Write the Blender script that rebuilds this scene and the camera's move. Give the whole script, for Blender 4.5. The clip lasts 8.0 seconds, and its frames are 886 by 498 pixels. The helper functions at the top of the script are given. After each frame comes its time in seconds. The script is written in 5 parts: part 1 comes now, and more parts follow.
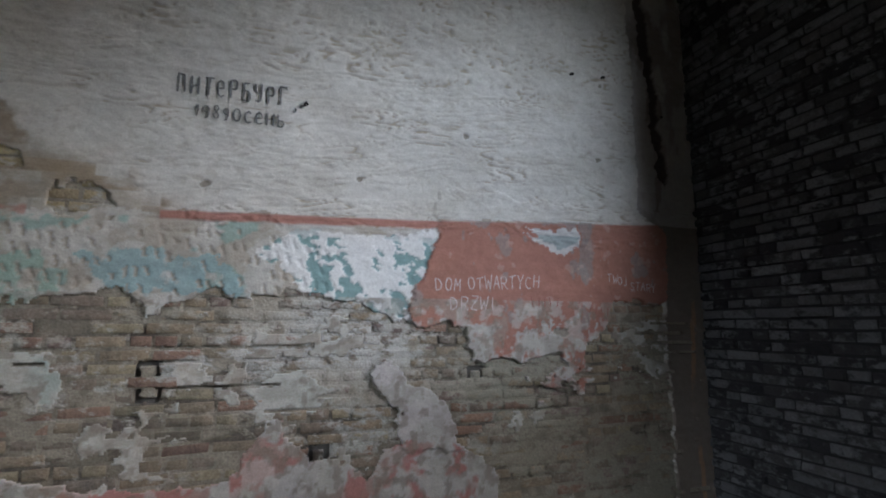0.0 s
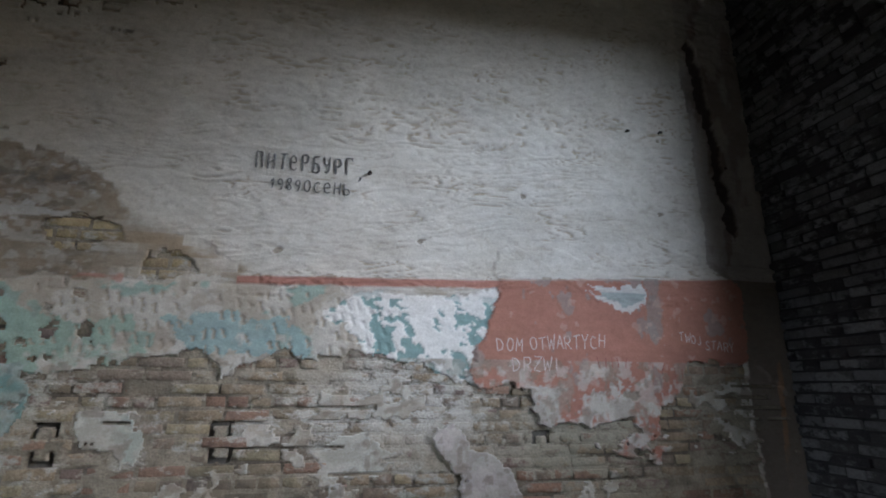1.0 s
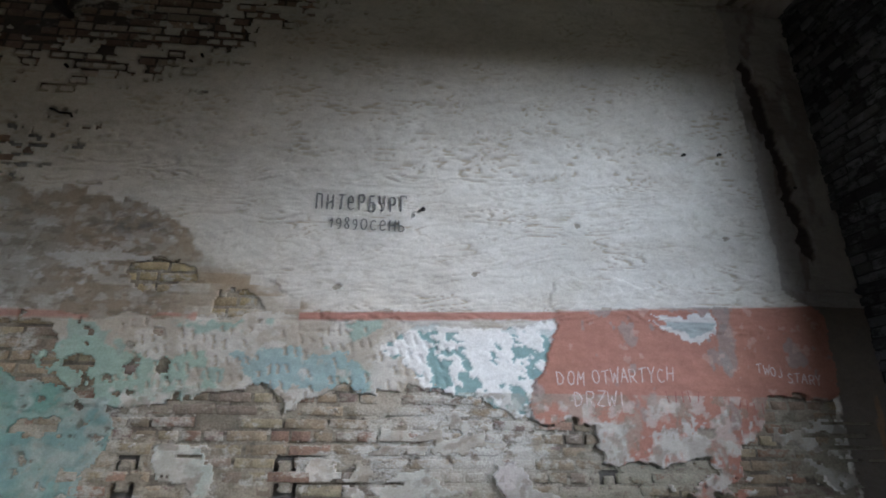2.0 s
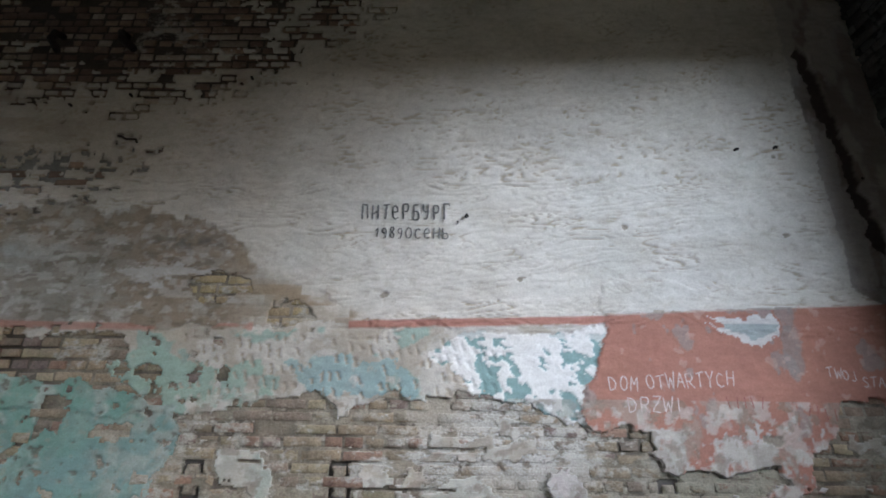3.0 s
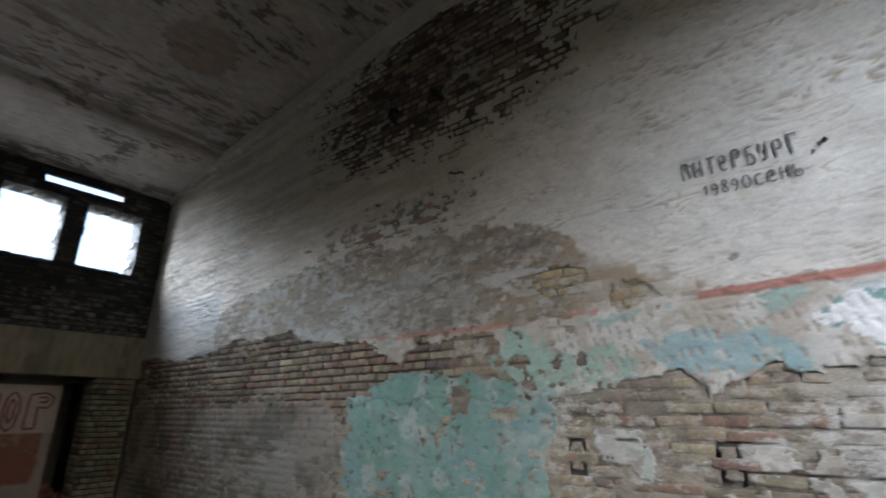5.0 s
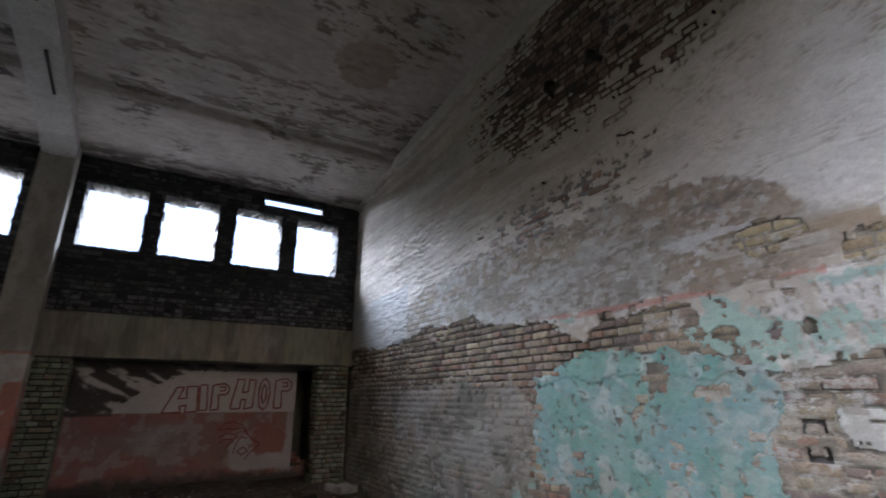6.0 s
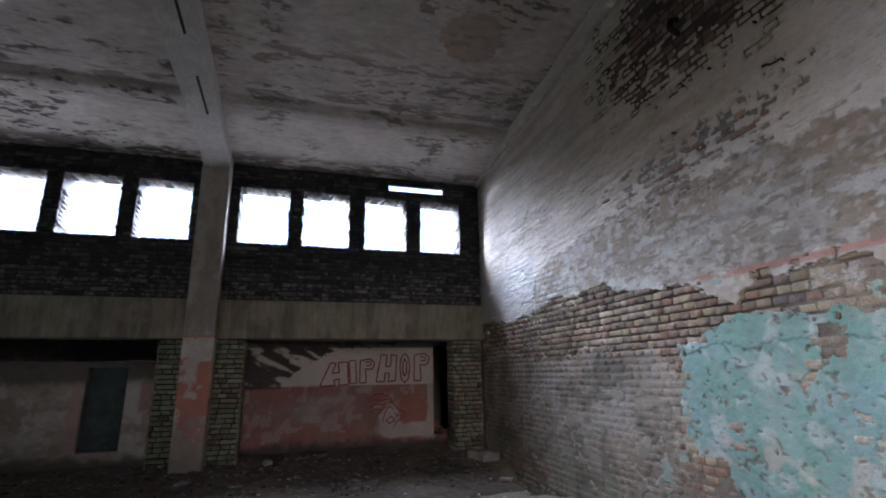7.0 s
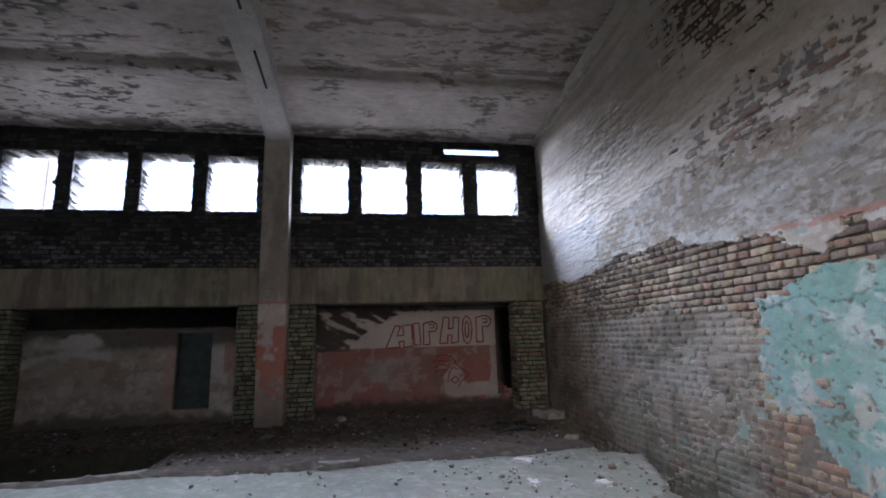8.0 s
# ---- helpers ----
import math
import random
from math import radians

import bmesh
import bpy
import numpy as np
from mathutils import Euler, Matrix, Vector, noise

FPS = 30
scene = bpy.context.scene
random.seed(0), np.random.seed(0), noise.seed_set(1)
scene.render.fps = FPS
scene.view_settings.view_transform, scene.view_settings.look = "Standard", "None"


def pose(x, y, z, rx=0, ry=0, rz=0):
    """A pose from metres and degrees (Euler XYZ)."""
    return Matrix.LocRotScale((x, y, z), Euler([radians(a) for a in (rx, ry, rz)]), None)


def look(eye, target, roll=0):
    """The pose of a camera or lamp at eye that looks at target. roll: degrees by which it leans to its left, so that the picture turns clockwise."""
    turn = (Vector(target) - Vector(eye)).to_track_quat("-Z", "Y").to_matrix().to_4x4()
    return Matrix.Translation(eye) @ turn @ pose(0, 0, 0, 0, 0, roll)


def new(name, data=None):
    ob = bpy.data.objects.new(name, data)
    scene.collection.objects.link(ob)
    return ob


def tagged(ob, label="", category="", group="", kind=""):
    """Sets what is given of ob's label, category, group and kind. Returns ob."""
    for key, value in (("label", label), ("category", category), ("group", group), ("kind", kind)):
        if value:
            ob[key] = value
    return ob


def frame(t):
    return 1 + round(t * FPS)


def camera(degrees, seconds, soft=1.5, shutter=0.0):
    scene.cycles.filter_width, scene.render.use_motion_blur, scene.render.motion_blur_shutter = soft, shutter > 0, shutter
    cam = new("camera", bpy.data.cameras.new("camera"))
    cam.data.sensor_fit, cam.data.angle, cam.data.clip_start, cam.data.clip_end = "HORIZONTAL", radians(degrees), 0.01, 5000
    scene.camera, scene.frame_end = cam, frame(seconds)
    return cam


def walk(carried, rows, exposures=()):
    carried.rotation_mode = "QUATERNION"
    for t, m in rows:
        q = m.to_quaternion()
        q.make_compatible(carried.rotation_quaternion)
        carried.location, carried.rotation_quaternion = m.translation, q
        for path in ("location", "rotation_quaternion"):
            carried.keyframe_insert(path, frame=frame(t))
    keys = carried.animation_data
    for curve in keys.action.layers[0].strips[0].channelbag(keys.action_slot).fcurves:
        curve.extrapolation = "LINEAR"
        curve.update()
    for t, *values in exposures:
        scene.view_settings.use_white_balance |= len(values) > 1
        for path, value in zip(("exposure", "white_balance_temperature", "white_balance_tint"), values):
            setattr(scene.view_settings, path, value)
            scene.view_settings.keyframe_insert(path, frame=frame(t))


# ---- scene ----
cam = camera(84.5, 8.0, soft=1.75, shutter=0.3)
PATH = [
    (0, (8.944, -3.231, 1.564), (9.573, -1.358, 1.874), 0.1),
    (0.5, (8.948, -3.263, 1.59), (9.448, -1.373, 2.012), 0.4),
    (1, (8.927, -3.261, 1.572), (9.312, -1.374, 2.112), 0.4),
    (1.5, (8.93, -3.268, 1.553), (9.192, -1.388, 2.184), 0.5),
    (3, (8.929, -3.286, 1.524), (8.903, -1.417, 2.235), 0.8),
    (3.5, (8.913, -3.312, 1.534), (8.757, -1.442, 2.227), 1.0),
    (4, (8.873, -3.34, 1.531), (8.44, -1.506, 2.202), 1.1),
    (4.5, (8.853, -3.353, 1.521), (8.029, -1.653, 2.177), 0.1),
    (5, (8.838, -3.355, 1.515), (7.669, -1.864, 2.156), -0.1),
    (5.2, (8.834, -3.352, 1.508), (7.531, -1.973, 2.142), -0.0),
    (6.3, (8.776, -3.323, 1.458), (7.051, -2.481, 2.02), 0.0),
    (6.5, (8.771, -3.323, 1.456), (6.992, -2.586, 1.997), -0.0),
    (7, (8.774, -3.319, 1.455), (6.913, -2.777, 1.947), -0.9),
    (7.5, (8.767, -3.343, 1.435), (6.859, -2.921, 1.859), -1.2),
    (8, (8.757, -3.346, 1.415), (6.815, -3.027, 1.773), -1.6),
]
EXPOSURE = [(0, 1.32, 6000, 15), (1.5, 1.6, 6000, 15), (3, 2.0, 6050, 15), (5, 1.95, 6050, 15), (6.5, 2.42, 5700, 24), (8, 2.64, 5700, 25)]
walk(cam, [(t, look(eye, target, roll)) for t, eye, target, roll in PATH], EXPOSURE)

# ---- daylight: an overcast sky, seen and felt through the high window bands ----
SPAN, RIDGE, BAY, END = 12.3, 6.15, 4.83, -19.6      # hall width, ridge line, frame spacing, far end
SKY, BAND_W, GATE_E = 0.16, 1380.0, 13200.0
world = bpy.data.worlds.new("overcast_sky")
scene.world = world
world.use_nodes = True
wn, wl = world.node_tree.nodes, world.node_tree.links
sky = wn.new("ShaderNodeTexSky")
sky.sky_type, sky.sun_disc = "NISHITA", False
sky.sun_elevation, sky.sun_rotation = radians(35), radians(110)
sky.air_density, sky.dust_density = 1.0, 5.0
wl.new(sky.outputs["Color"], wn["Background"].inputs["Color"])
wn["Background"].inputs["Strength"].default_value = SKY
sun = new("sun", bpy.data.lights.new("sun", "SUN"))
sun.data.energy, sun.data.angle, sun.data.color = 0.8, radians(25), (1.0, 0.97, 0.93)
sun.matrix_world = look((0, 0, 0), (-0.35, 0.75, -0.7))


def window_light(x, y, z, wide, high, aim, watts):
    """The sky's light in one bay's band of windows."""
    lamp = bpy.data.lights.new("window_daylight", "AREA")
    lamp.shape, lamp.size, lamp.size_y, lamp.energy = "RECTANGLE", wide, high, watts
    lamp.color = (0.77, 0.885, 1.0) if aim < 0 else (0.83, 0.93, 1.0)
    ob = new("window_daylight", lamp)
    ob.matrix_world = look((x, y, z), (x + aim, y, z - 0.25))
    return ob


for k in range(4):
    band = window_light(-3.6, -BAY * k - 2.6, 7.3, 8.0 if k == 0 else 4.4, 4.6, 1.0, BAND_W * (1.08 if k == 0 else 1.05))
    band.matrix_world = look(band.location, Vector((0.0, -BAY * k - 2.3, 4.2)))
# the large window hole of the east side, beside the camera: sky light falling in over the ground outside
GATE = (2.15, 4.1, 4.8, 2.2)      # from, to (south of the end wall), head, sill
gate = window_light(SPAN + 9.9, -25.4, 10.3, 32.2, 7.6, -1.0, GATE_E)
gate.matrix_world = look(gate.location, Vector((SPAN, -3.3, 3.2)))


# ---- noise and colour arithmetic on arrays ----
def vnoise(x, y, s):
    xi, yi = np.floor(x), np.floor(y)
    fx, fy = x - xi, y - yi
    fx, fy = fx * fx * (3 - 2 * fx), fy * fy * (3 - 2 * fy)

    def dice(a, b):
        h = np.sin(a * 127.1 + b * 311.7 + s * 74.7) * 43758.5453
        return h - np.floor(h)

    top = dice(xi, yi + 1) * (1 - fx) + dice(xi + 1, yi + 1) * fx
    return (dice(xi, yi) * (1 - fx) + dice(xi + 1, yi) * fx) * (1 - fy) + top * fy


def fbm(x, y, s, octaves=4):
    total, amp, whole = 0.0, 1.0, 0.0
    for k in range(octaves):
        total, whole = total + amp * vnoise(x, y, s + 3.7 * k), whole + amp
        x, y, amp = x * 2.03 + 5.1, y * 2.03 + 1.7, amp * 0.55
    return total / whole


def step(lo, hi, v):
    t = np.clip((v - lo) / (hi - lo), 0, 1)
    return t * t * (3 - 2 * t)


def inside(poly, x, z):
    """Whether points lie in a polygon of (x, z) corners."""
    hit = np.zeros(np.shape(x), bool)
    for (ax, az), (bx, bz) in zip(poly, poly[1:] + poly[:1]):
        cross = (az > z) != (bz > z)
        hit ^= cross & (x < (bx - ax) * (z - az) / (bz - az + 1e-9) + ax)
    return hit


def line(points, x):
    xs, zs = zip(*points)
    return np.interp(x, xs, zs)


def lay(colour, mask, rgb):
    """Lays a coat of colour over the ones below it, where mask says."""
    m = np.asarray(mask, float)[..., None]
    return colour * (1 - m) + np.asarray(rgb, float) * m


# ---- materials ----
def nodes_of(name):
    mat = bpy.data.materials.new(name)
    mat.use_nodes = True
    nt = mat.node_tree
    return mat, nt.nodes, nt.links, nt.nodes["Principled BSDF"]


def noise_node(n, l, scale, detail=4.0, rough=0.6, stretch=(1, 1, 1)):
    geo, mapping, tex = n.new("ShaderNodeNewGeometry"), n.new("ShaderNodeMapping"), n.new("ShaderNodeTexNoise")
    mapping.inputs["Scale"].default_value = stretch
    l.new(geo.outputs["Position"], mapping.inputs["Vector"])
    l.new(mapping.outputs["Vector"], tex.inputs["Vector"])
    tex.inputs["Scale"].default_value, tex.inputs["Detail"].default_value, tex.inputs["Roughness"].default_value = scale, detail, rough
    return tex.outputs["Fac"]


def ramp_node(n, l, value, lo, hi, a=0.0, b=1.0):
    node = n.new("ShaderNodeMapRange")
    for key, val in (("From Min", lo), ("From Max", hi), ("To Min", a), ("To Max", b)):
        node.inputs[key].default_value = val
    l.new(value, node.inputs["Value"])
    return node.outputs["Result"]


def mix_node(n, l, fac, a, b, blend="MIX"):
    node = n.new("ShaderNodeMix")
    node.data_type, node.blend_type = "RGBA", blend
    for socket, val in ((node.inputs["Factor"], fac), (node.inputs[6], a), (node.inputs[7], b)):
        if isinstance(val, bpy.types.NodeSocket):
            l.new(val, socket)
        elif isinstance(val, (int, float)):
            socket.default_value = val
        else:
            socket.default_value = (*val, 1.0)
    return node.outputs[2]


def bump_node(n, l, bsdf, heights):
    """Fine relief from (value, strength, distance) rows."""
    last = None
    for value, strength, distance in heights:
        node = n.new("ShaderNodeBump")
        node.inputs["Strength"].default_value, node.inputs["Distance"].default_value = strength, distance
        l.new(value, node.inputs["Height"])
        if last:
            l.new(last, node.inputs["Normal"])
        last = node.outputs["Normal"]
    l.new(last, bsdf.inputs["Normal"])


def coated(name, rough=0.88, grain=0.22, stretch=(1, 1, 1), relief=0.004):
    """Paint and plaster: the coats come as the mesh's tint, grain and pores on top."""
    mat, n, l, bsdf = nodes_of(name)
    tint = n.new("ShaderNodeAttribute")
    tint.attribute_name = "tint"
    wide, mid, fine = noise_node(n, l, 1.7, 5), noise_node(n, l, 14, 6, 0.7, stretch), noise_node(n, l, 90, 4, 0.7)
    c = mix_node(n, l, 1.0, tint.outputs["Color"], mix_node(n, l, ramp_node(n, l, wide, 0.3, 0.7), (0.86, 0.85, 0.83), (1.08, 1.07, 1.06)), "MULTIPLY")
    c = mix_node(n, l, 1.0, c, mix_node(n, l, ramp_node(n, l, mid, 0.3, 0.7), (1 - grain, 1 - grain * 1.05, 1 - grain * 1.15), (1 + grain * 0.5,) * 3), "MULTIPLY")
    c = mix_node(n, l, 1.0, c, mix_node(n, l, ramp_node(n, l, fine, 0.25, 0.75), (0.82, 0.81, 0.79), (1.12, 1.12, 1.12)), "MULTIPLY")
    l.new(c, bsdf.inputs["Base Color"])
    bsdf.inputs["Roughness"].default_value = rough
    bump_node(n, l, bsdf, [(mid, 0.45, relief * 2.0), (fine, 0.6, relief)])
    return mat


def brickwork(name, lime=(0.50, 0.47, 0.41), joint=False):
    """Old bricks: each in its own tint, with lime or soot left on it in ragged spots (the tint's alpha says how much)."""
    mat, n, l, bsdf = nodes_of(name)
    tint = n.new("ShaderNodeAttribute")
    tint.attribute_name = "tint"
    coat = n.new("ShaderNodeAttribute")
    coat.attribute_name = "coat"
    mid, fine, spots = noise_node(n, l, 11, 5, 0.65), noise_node(n, l, 75, 4, 0.7), noise_node(n, l, 9, 7, 0.7, (1, 1, 1.6))
    c = mix_node(n, l, 1.0, tint.outputs["Color"], mix_node(n, l, ramp_node(n, l, mid, 0.3, 0.7), (0.68, 0.67, 0.66), (1.2, 1.18, 1.15)), "MULTIPLY")
    diff = n.new("ShaderNodeMath")
    diff.operation = "SUBTRACT"
    l.new(coat.outputs["Alpha"], diff.inputs[0])
    l.new(spots, diff.inputs[1])
    over = ramp_node(n, l, diff.outputs[0], -0.05, 0.05)
    c = mix_node(n, l, over, c, coat.outputs["Color"])
    c = mix_node(n, l, 1.0, c, mix_node(n, l, ramp_node(n, l, fine, 0.25, 0.75), (0.62, 0.61, 0.59), (1.25, 1.25, 1.24)), "MULTIPLY")
    l.new(c, bsdf.inputs["Base Color"])
    bsdf.inputs["Roughness"].default_value = 0.92
    bump_node(n, l, bsdf, [(mid, 0.7, 0.016), (spots, 0.9, 0.012), (fine, 0.8, 0.005)])
    return mat


def plain(name, dark, light, rough=0.9, scale=6.0, metal=0.0, relief=0.004):
    mat, n, l, bsdf = nodes_of(name)
    wide, fine = noise_node(n, l, scale, 6, 0.65), noise_node(n, l, scale * 9, 4, 0.7)
    c = mix_node(n, l, ramp_node(n, l, wide, 0.3, 0.7), dark, light)
    c = mix_node(n, l, 1.0, c, mix_node(n, l, ramp_node(n, l, fine, 0.25, 0.75), (0.75,) * 3, (1.2,) * 3), "MULTIPLY")
    l.new(c, bsdf.inputs["Base Color"])
    bsdf.inputs["Roughness"].default_value, bsdf.inputs["Metallic"].default_value = rough, metal
    bump_node(n, l, bsdf, [(wide, 0.6, relief * 2), (fine, 0.6, relief)])
    return mat


PLASTER = coated("old_plaster", 0.88, 0.13, (1, 1, 1.6), 0.0045)
CONCRETE = coated("stained_concrete", 0.9, 0.3, (1, 1, 0.25))
CEILING = coated("flaking_ceiling_lime", 0.92, 0.25, (1, 0.4, 1))
EARTH = coated("dusty_ground", 0.95, 0.45, (1, 1, 1), 0.008)
SLAB = coated("dusty_concrete", 0.85, 0.2, (1, 1, 1), 0.003)
BRICK = brickwork("worn_brick")
CHARCOAL = plain("charcoal_line", (0.07, 0.067, 0.062), (0.26, 0.25, 0.235), scale=45.0)
CHALK = plain("chalk_line", (0.44, 0.30, 0.25), (0.66, 0.60, 0.56), scale=50.0)
RED_LINE = plain("red_paint_line", (0.16, 0.03, 0.03), (0.26, 0.06, 0.05))
SCRATCH = plain("dull_red_line", (0.26, 0.09, 0.075), (0.32, 0.12, 0.10))
IRON = plain("rusty_iron", (0.012, 0.010, 0.009), (0.04, 0.026, 0.02), 0.8, 20, 0.3)
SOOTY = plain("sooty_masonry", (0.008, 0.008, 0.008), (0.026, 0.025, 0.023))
MASONRY = plain("rough_masonry", (0.10, 0.09, 0.08), (0.18, 0.165, 0.145))


# ---- mesh makers ----
def link_mesh(name, verts, faces, mat, parent=None, label="", tint=None, coat=None, smooth=False):
    me = bpy.data.meshes.new(name)
    verts = np.asarray(verts, np.float32).reshape(-1, 3)
    faces = np.asarray(faces, np.int32)
    me.vertices.add(len(verts))
    me.vertices.foreach_set("co", verts.ravel())
    k = faces.shape[1]
    me.loops.add(faces.size)
    me.loops.foreach_set("vertex_index", faces.ravel())
    me.polygons.add(len(faces))
    me.polygons.foreach_set("loop_start", np.arange(0, faces.size, k, dtype=np.int32))
    me.update(calc_edges=True)
    me.validate()
    for key, rgb in (("tint", tint), ("coat", coat)):
        if rgb is not None:
            rgb = np.asarray(rgb, np.float32).reshape(len(verts), -1)
            if rgb.shape[1] == 3:
                rgb = np.c_[rgb, np.ones(len(rgb), np.float32)]
            me.attributes.new(key, "FLOAT_COLOR", "POINT").data.foreach_set("color", rgb.astype(np.float32).ravel())
    if smooth:
        me.polygons.foreach_set("use_smooth", np.ones(len(faces), bool))
    me.materials.append(mat)
    ob = new(name, me)
    if parent is not None:
        ob.parent = parent
    if label:
        ob["label"] = label
    return ob


def part(name, bm, mat, parent=None, label=""):
    me = bpy.data.meshes.new(name)
    bm.to_mesh(me)
    bm.free()
    me.materials.append(mat)
    ob = new(name, me)
    if parent is not None:
        ob.parent = parent
    if label:
        ob["label"] = label
    return ob


def sheet(name, o, u, v, n, w, h, cell, height, colour, keep, mat, parent=None, label="", deep=0.03, smooth=True, us=None, vs=None, coat=None):
    """A relief sheet: w x h metres from the corner o along u and v, raised along n, with edges going down by deep where it ends."""
    o, u, v, n = (np.array(a, float) for a in (o, u, v, n))
    nu, nv = max(2, int(round(w / cell)) + 1), max(2, int(round(h / cell)) + 1)
    us = np.linspace(0, w, nu) if us is None else us
    vs = np.linspace(0, h, nv) if vs is None else vs
    nu, nv = len(us), len(vs)
    U, V = np.meshgrid(us, vs, indexing="ij")
    up = height(U, V) + 0 * U
    co = o + U[..., None] * u + V[..., None] * v + up[..., None] * n
    back = o + U[..., None] * u + V[..., None] * v - (deep + 0 * up)[..., None] * n
    rgb = colour(U, V)
    ids = np.arange(nu * nv).reshape(nu, nv)
    ok = keep(U, V) if keep else np.ones((nu, nv), bool)
    cells = ok[:-1, :-1] & ok[1:, :-1] & ok[1:, 1:] & ok[:-1, 1:]
    quads = np.stack([ids[:-1, :-1], ids[1:, :-1], ids[1:, 1:], ids[:-1, 1:]], -1)[cells]
    pad = np.pad(cells, 1)
    skirts, N = [], nu * nv
    for (di, dj), (a, b) in (((-1, 0), (3, 0)), ((1, 0), (1, 2)), ((0, -1), (0, 1)), ((0, 1), (2, 3))):
        edge = cells & ~pad[1 + di : 1 + di + cells.shape[0], 1 + dj : 1 + dj + cells.shape[1]]
        q = np.stack([ids[:-1, :-1], ids[1:, :-1], ids[1:, 1:], ids[:-1, 1:]], -1)[edge]
        skirts.append(np.stack([q[:, b], q[:, a], q[:, a] + N, q[:, b] + N], -1))
    faces = np.concatenate([quads] + skirts)
    if np.dot(np.cross(u, v), n) < 0:
        faces = faces[:, ::-1]
    used, where = np.unique(faces, return_inverse=True)
    verts = np.concatenate([co.reshape(-1, 3), back.reshape(-1, 3)])[used]
    tints = np.concatenate([rgb.reshape(-1, 3), rgb.reshape(-1, 3)])[used]
    if coat:
        over = coat(U, V).reshape(-1, 4)
        coat = np.concatenate([over, over])[used]
    return link_mesh(name, verts, where.reshape(faces.shape), mat, parent, label, tint=tints, coat=coat, smooth=smooth)


def box(bm, lo, hi, bevel=0.0):
    made = bmesh.ops.create_cube(bm, size=1.0)["verts"]
    mid, size = [(a + b) / 2 for a, b in zip(lo, hi)], [b - a for a, b in zip(lo, hi)]
    for vert in made:
        vert.co = [m + c * s for m, c, s in zip(mid, vert.co, size)]
    if bevel:
        edges = list({e for vert in made for e in vert.link_edges})
        bmesh.ops.bevel(bm, geom=edges, offset=bevel, segments=2, affect="EDGES")
    return bm


def block(name, lo, hi, mat, parent=None, label="", bevel=0.0):
    return part(name, box(bmesh.new(), lo, hi, bevel), mat, parent, label)


def tube(name, points, radius, mat, parent=None, label=""):
    """A bent rod through points."""
    cu = bpy.data.curves.new(name, "CURVE")
    cu.dimensions, cu.bevel_depth, cu.bevel_resolution = "3D", radius, 2
    sp = cu.splines.new("POLY")
    sp.points.add(len(points) - 1)
    for p, co in zip(sp.points, points):
        p.co = (*co, 1)
    tmp = new(name, cu)
    me = bpy.data.meshes.new_from_object(tmp.evaluated_get(bpy.context.evaluated_depsgraph_get()))
    bpy.data.objects.remove(tmp)
    bpy.data.curves.remove(cu)
    me.materials.clear()
    me.materials.append(mat)
    ob = new(name, me)
    if parent is not None:
        ob.parent = parent
    if label:
        ob["label"] = label
    return ob


def group_of(name, label, category, kind="structure", place=(0, 0, 0)):
    ob = new(name)
    ob.location = place
    return tagged(ob, label, category, kind=kind)


def brick_mesh(rng, a, b, o, u, v, n, proud, deep):
    """One worn brick face: corners a and b in the wall's plane, chamfered, a little askew."""
    (u0, v0), (u1, v1) = a, b
    c = min(0.0035, (u1 - u0) * 0.2, (v1 - v0) * 0.2)
    ring = np.array([(u0, v0), (u1, v0), (u1, v1), (u0, v1)]) + rng.uniform(-0.005, 0.005, (4, 2))
    mid = ring.mean(0)
    inner = mid + (ring - mid) * (1 - 2 * c / np.array([u1 - u0, v1 - v0]))
    tilt = proud + rng.uniform(-0.002, 0.002, 4)
    rows = [(ring, np.full(4, -deep)), (ring, tilt - c * 0.8), (inner, tilt)]
    verts = np.concatenate([o + r[:, :1] * u + r[:, 1:] * v + h[:, None] * n for r, h in rows])
    faces = [(8, 9, 10, 11)] + [(k + 4 * s, (k + 1) % 4 + 4 * s, (k + 1) % 4 + 4 * s + 4, k + 4 * s + 4) for s in (0, 1) for k in range(4)]
    return verts, np.array(faces)


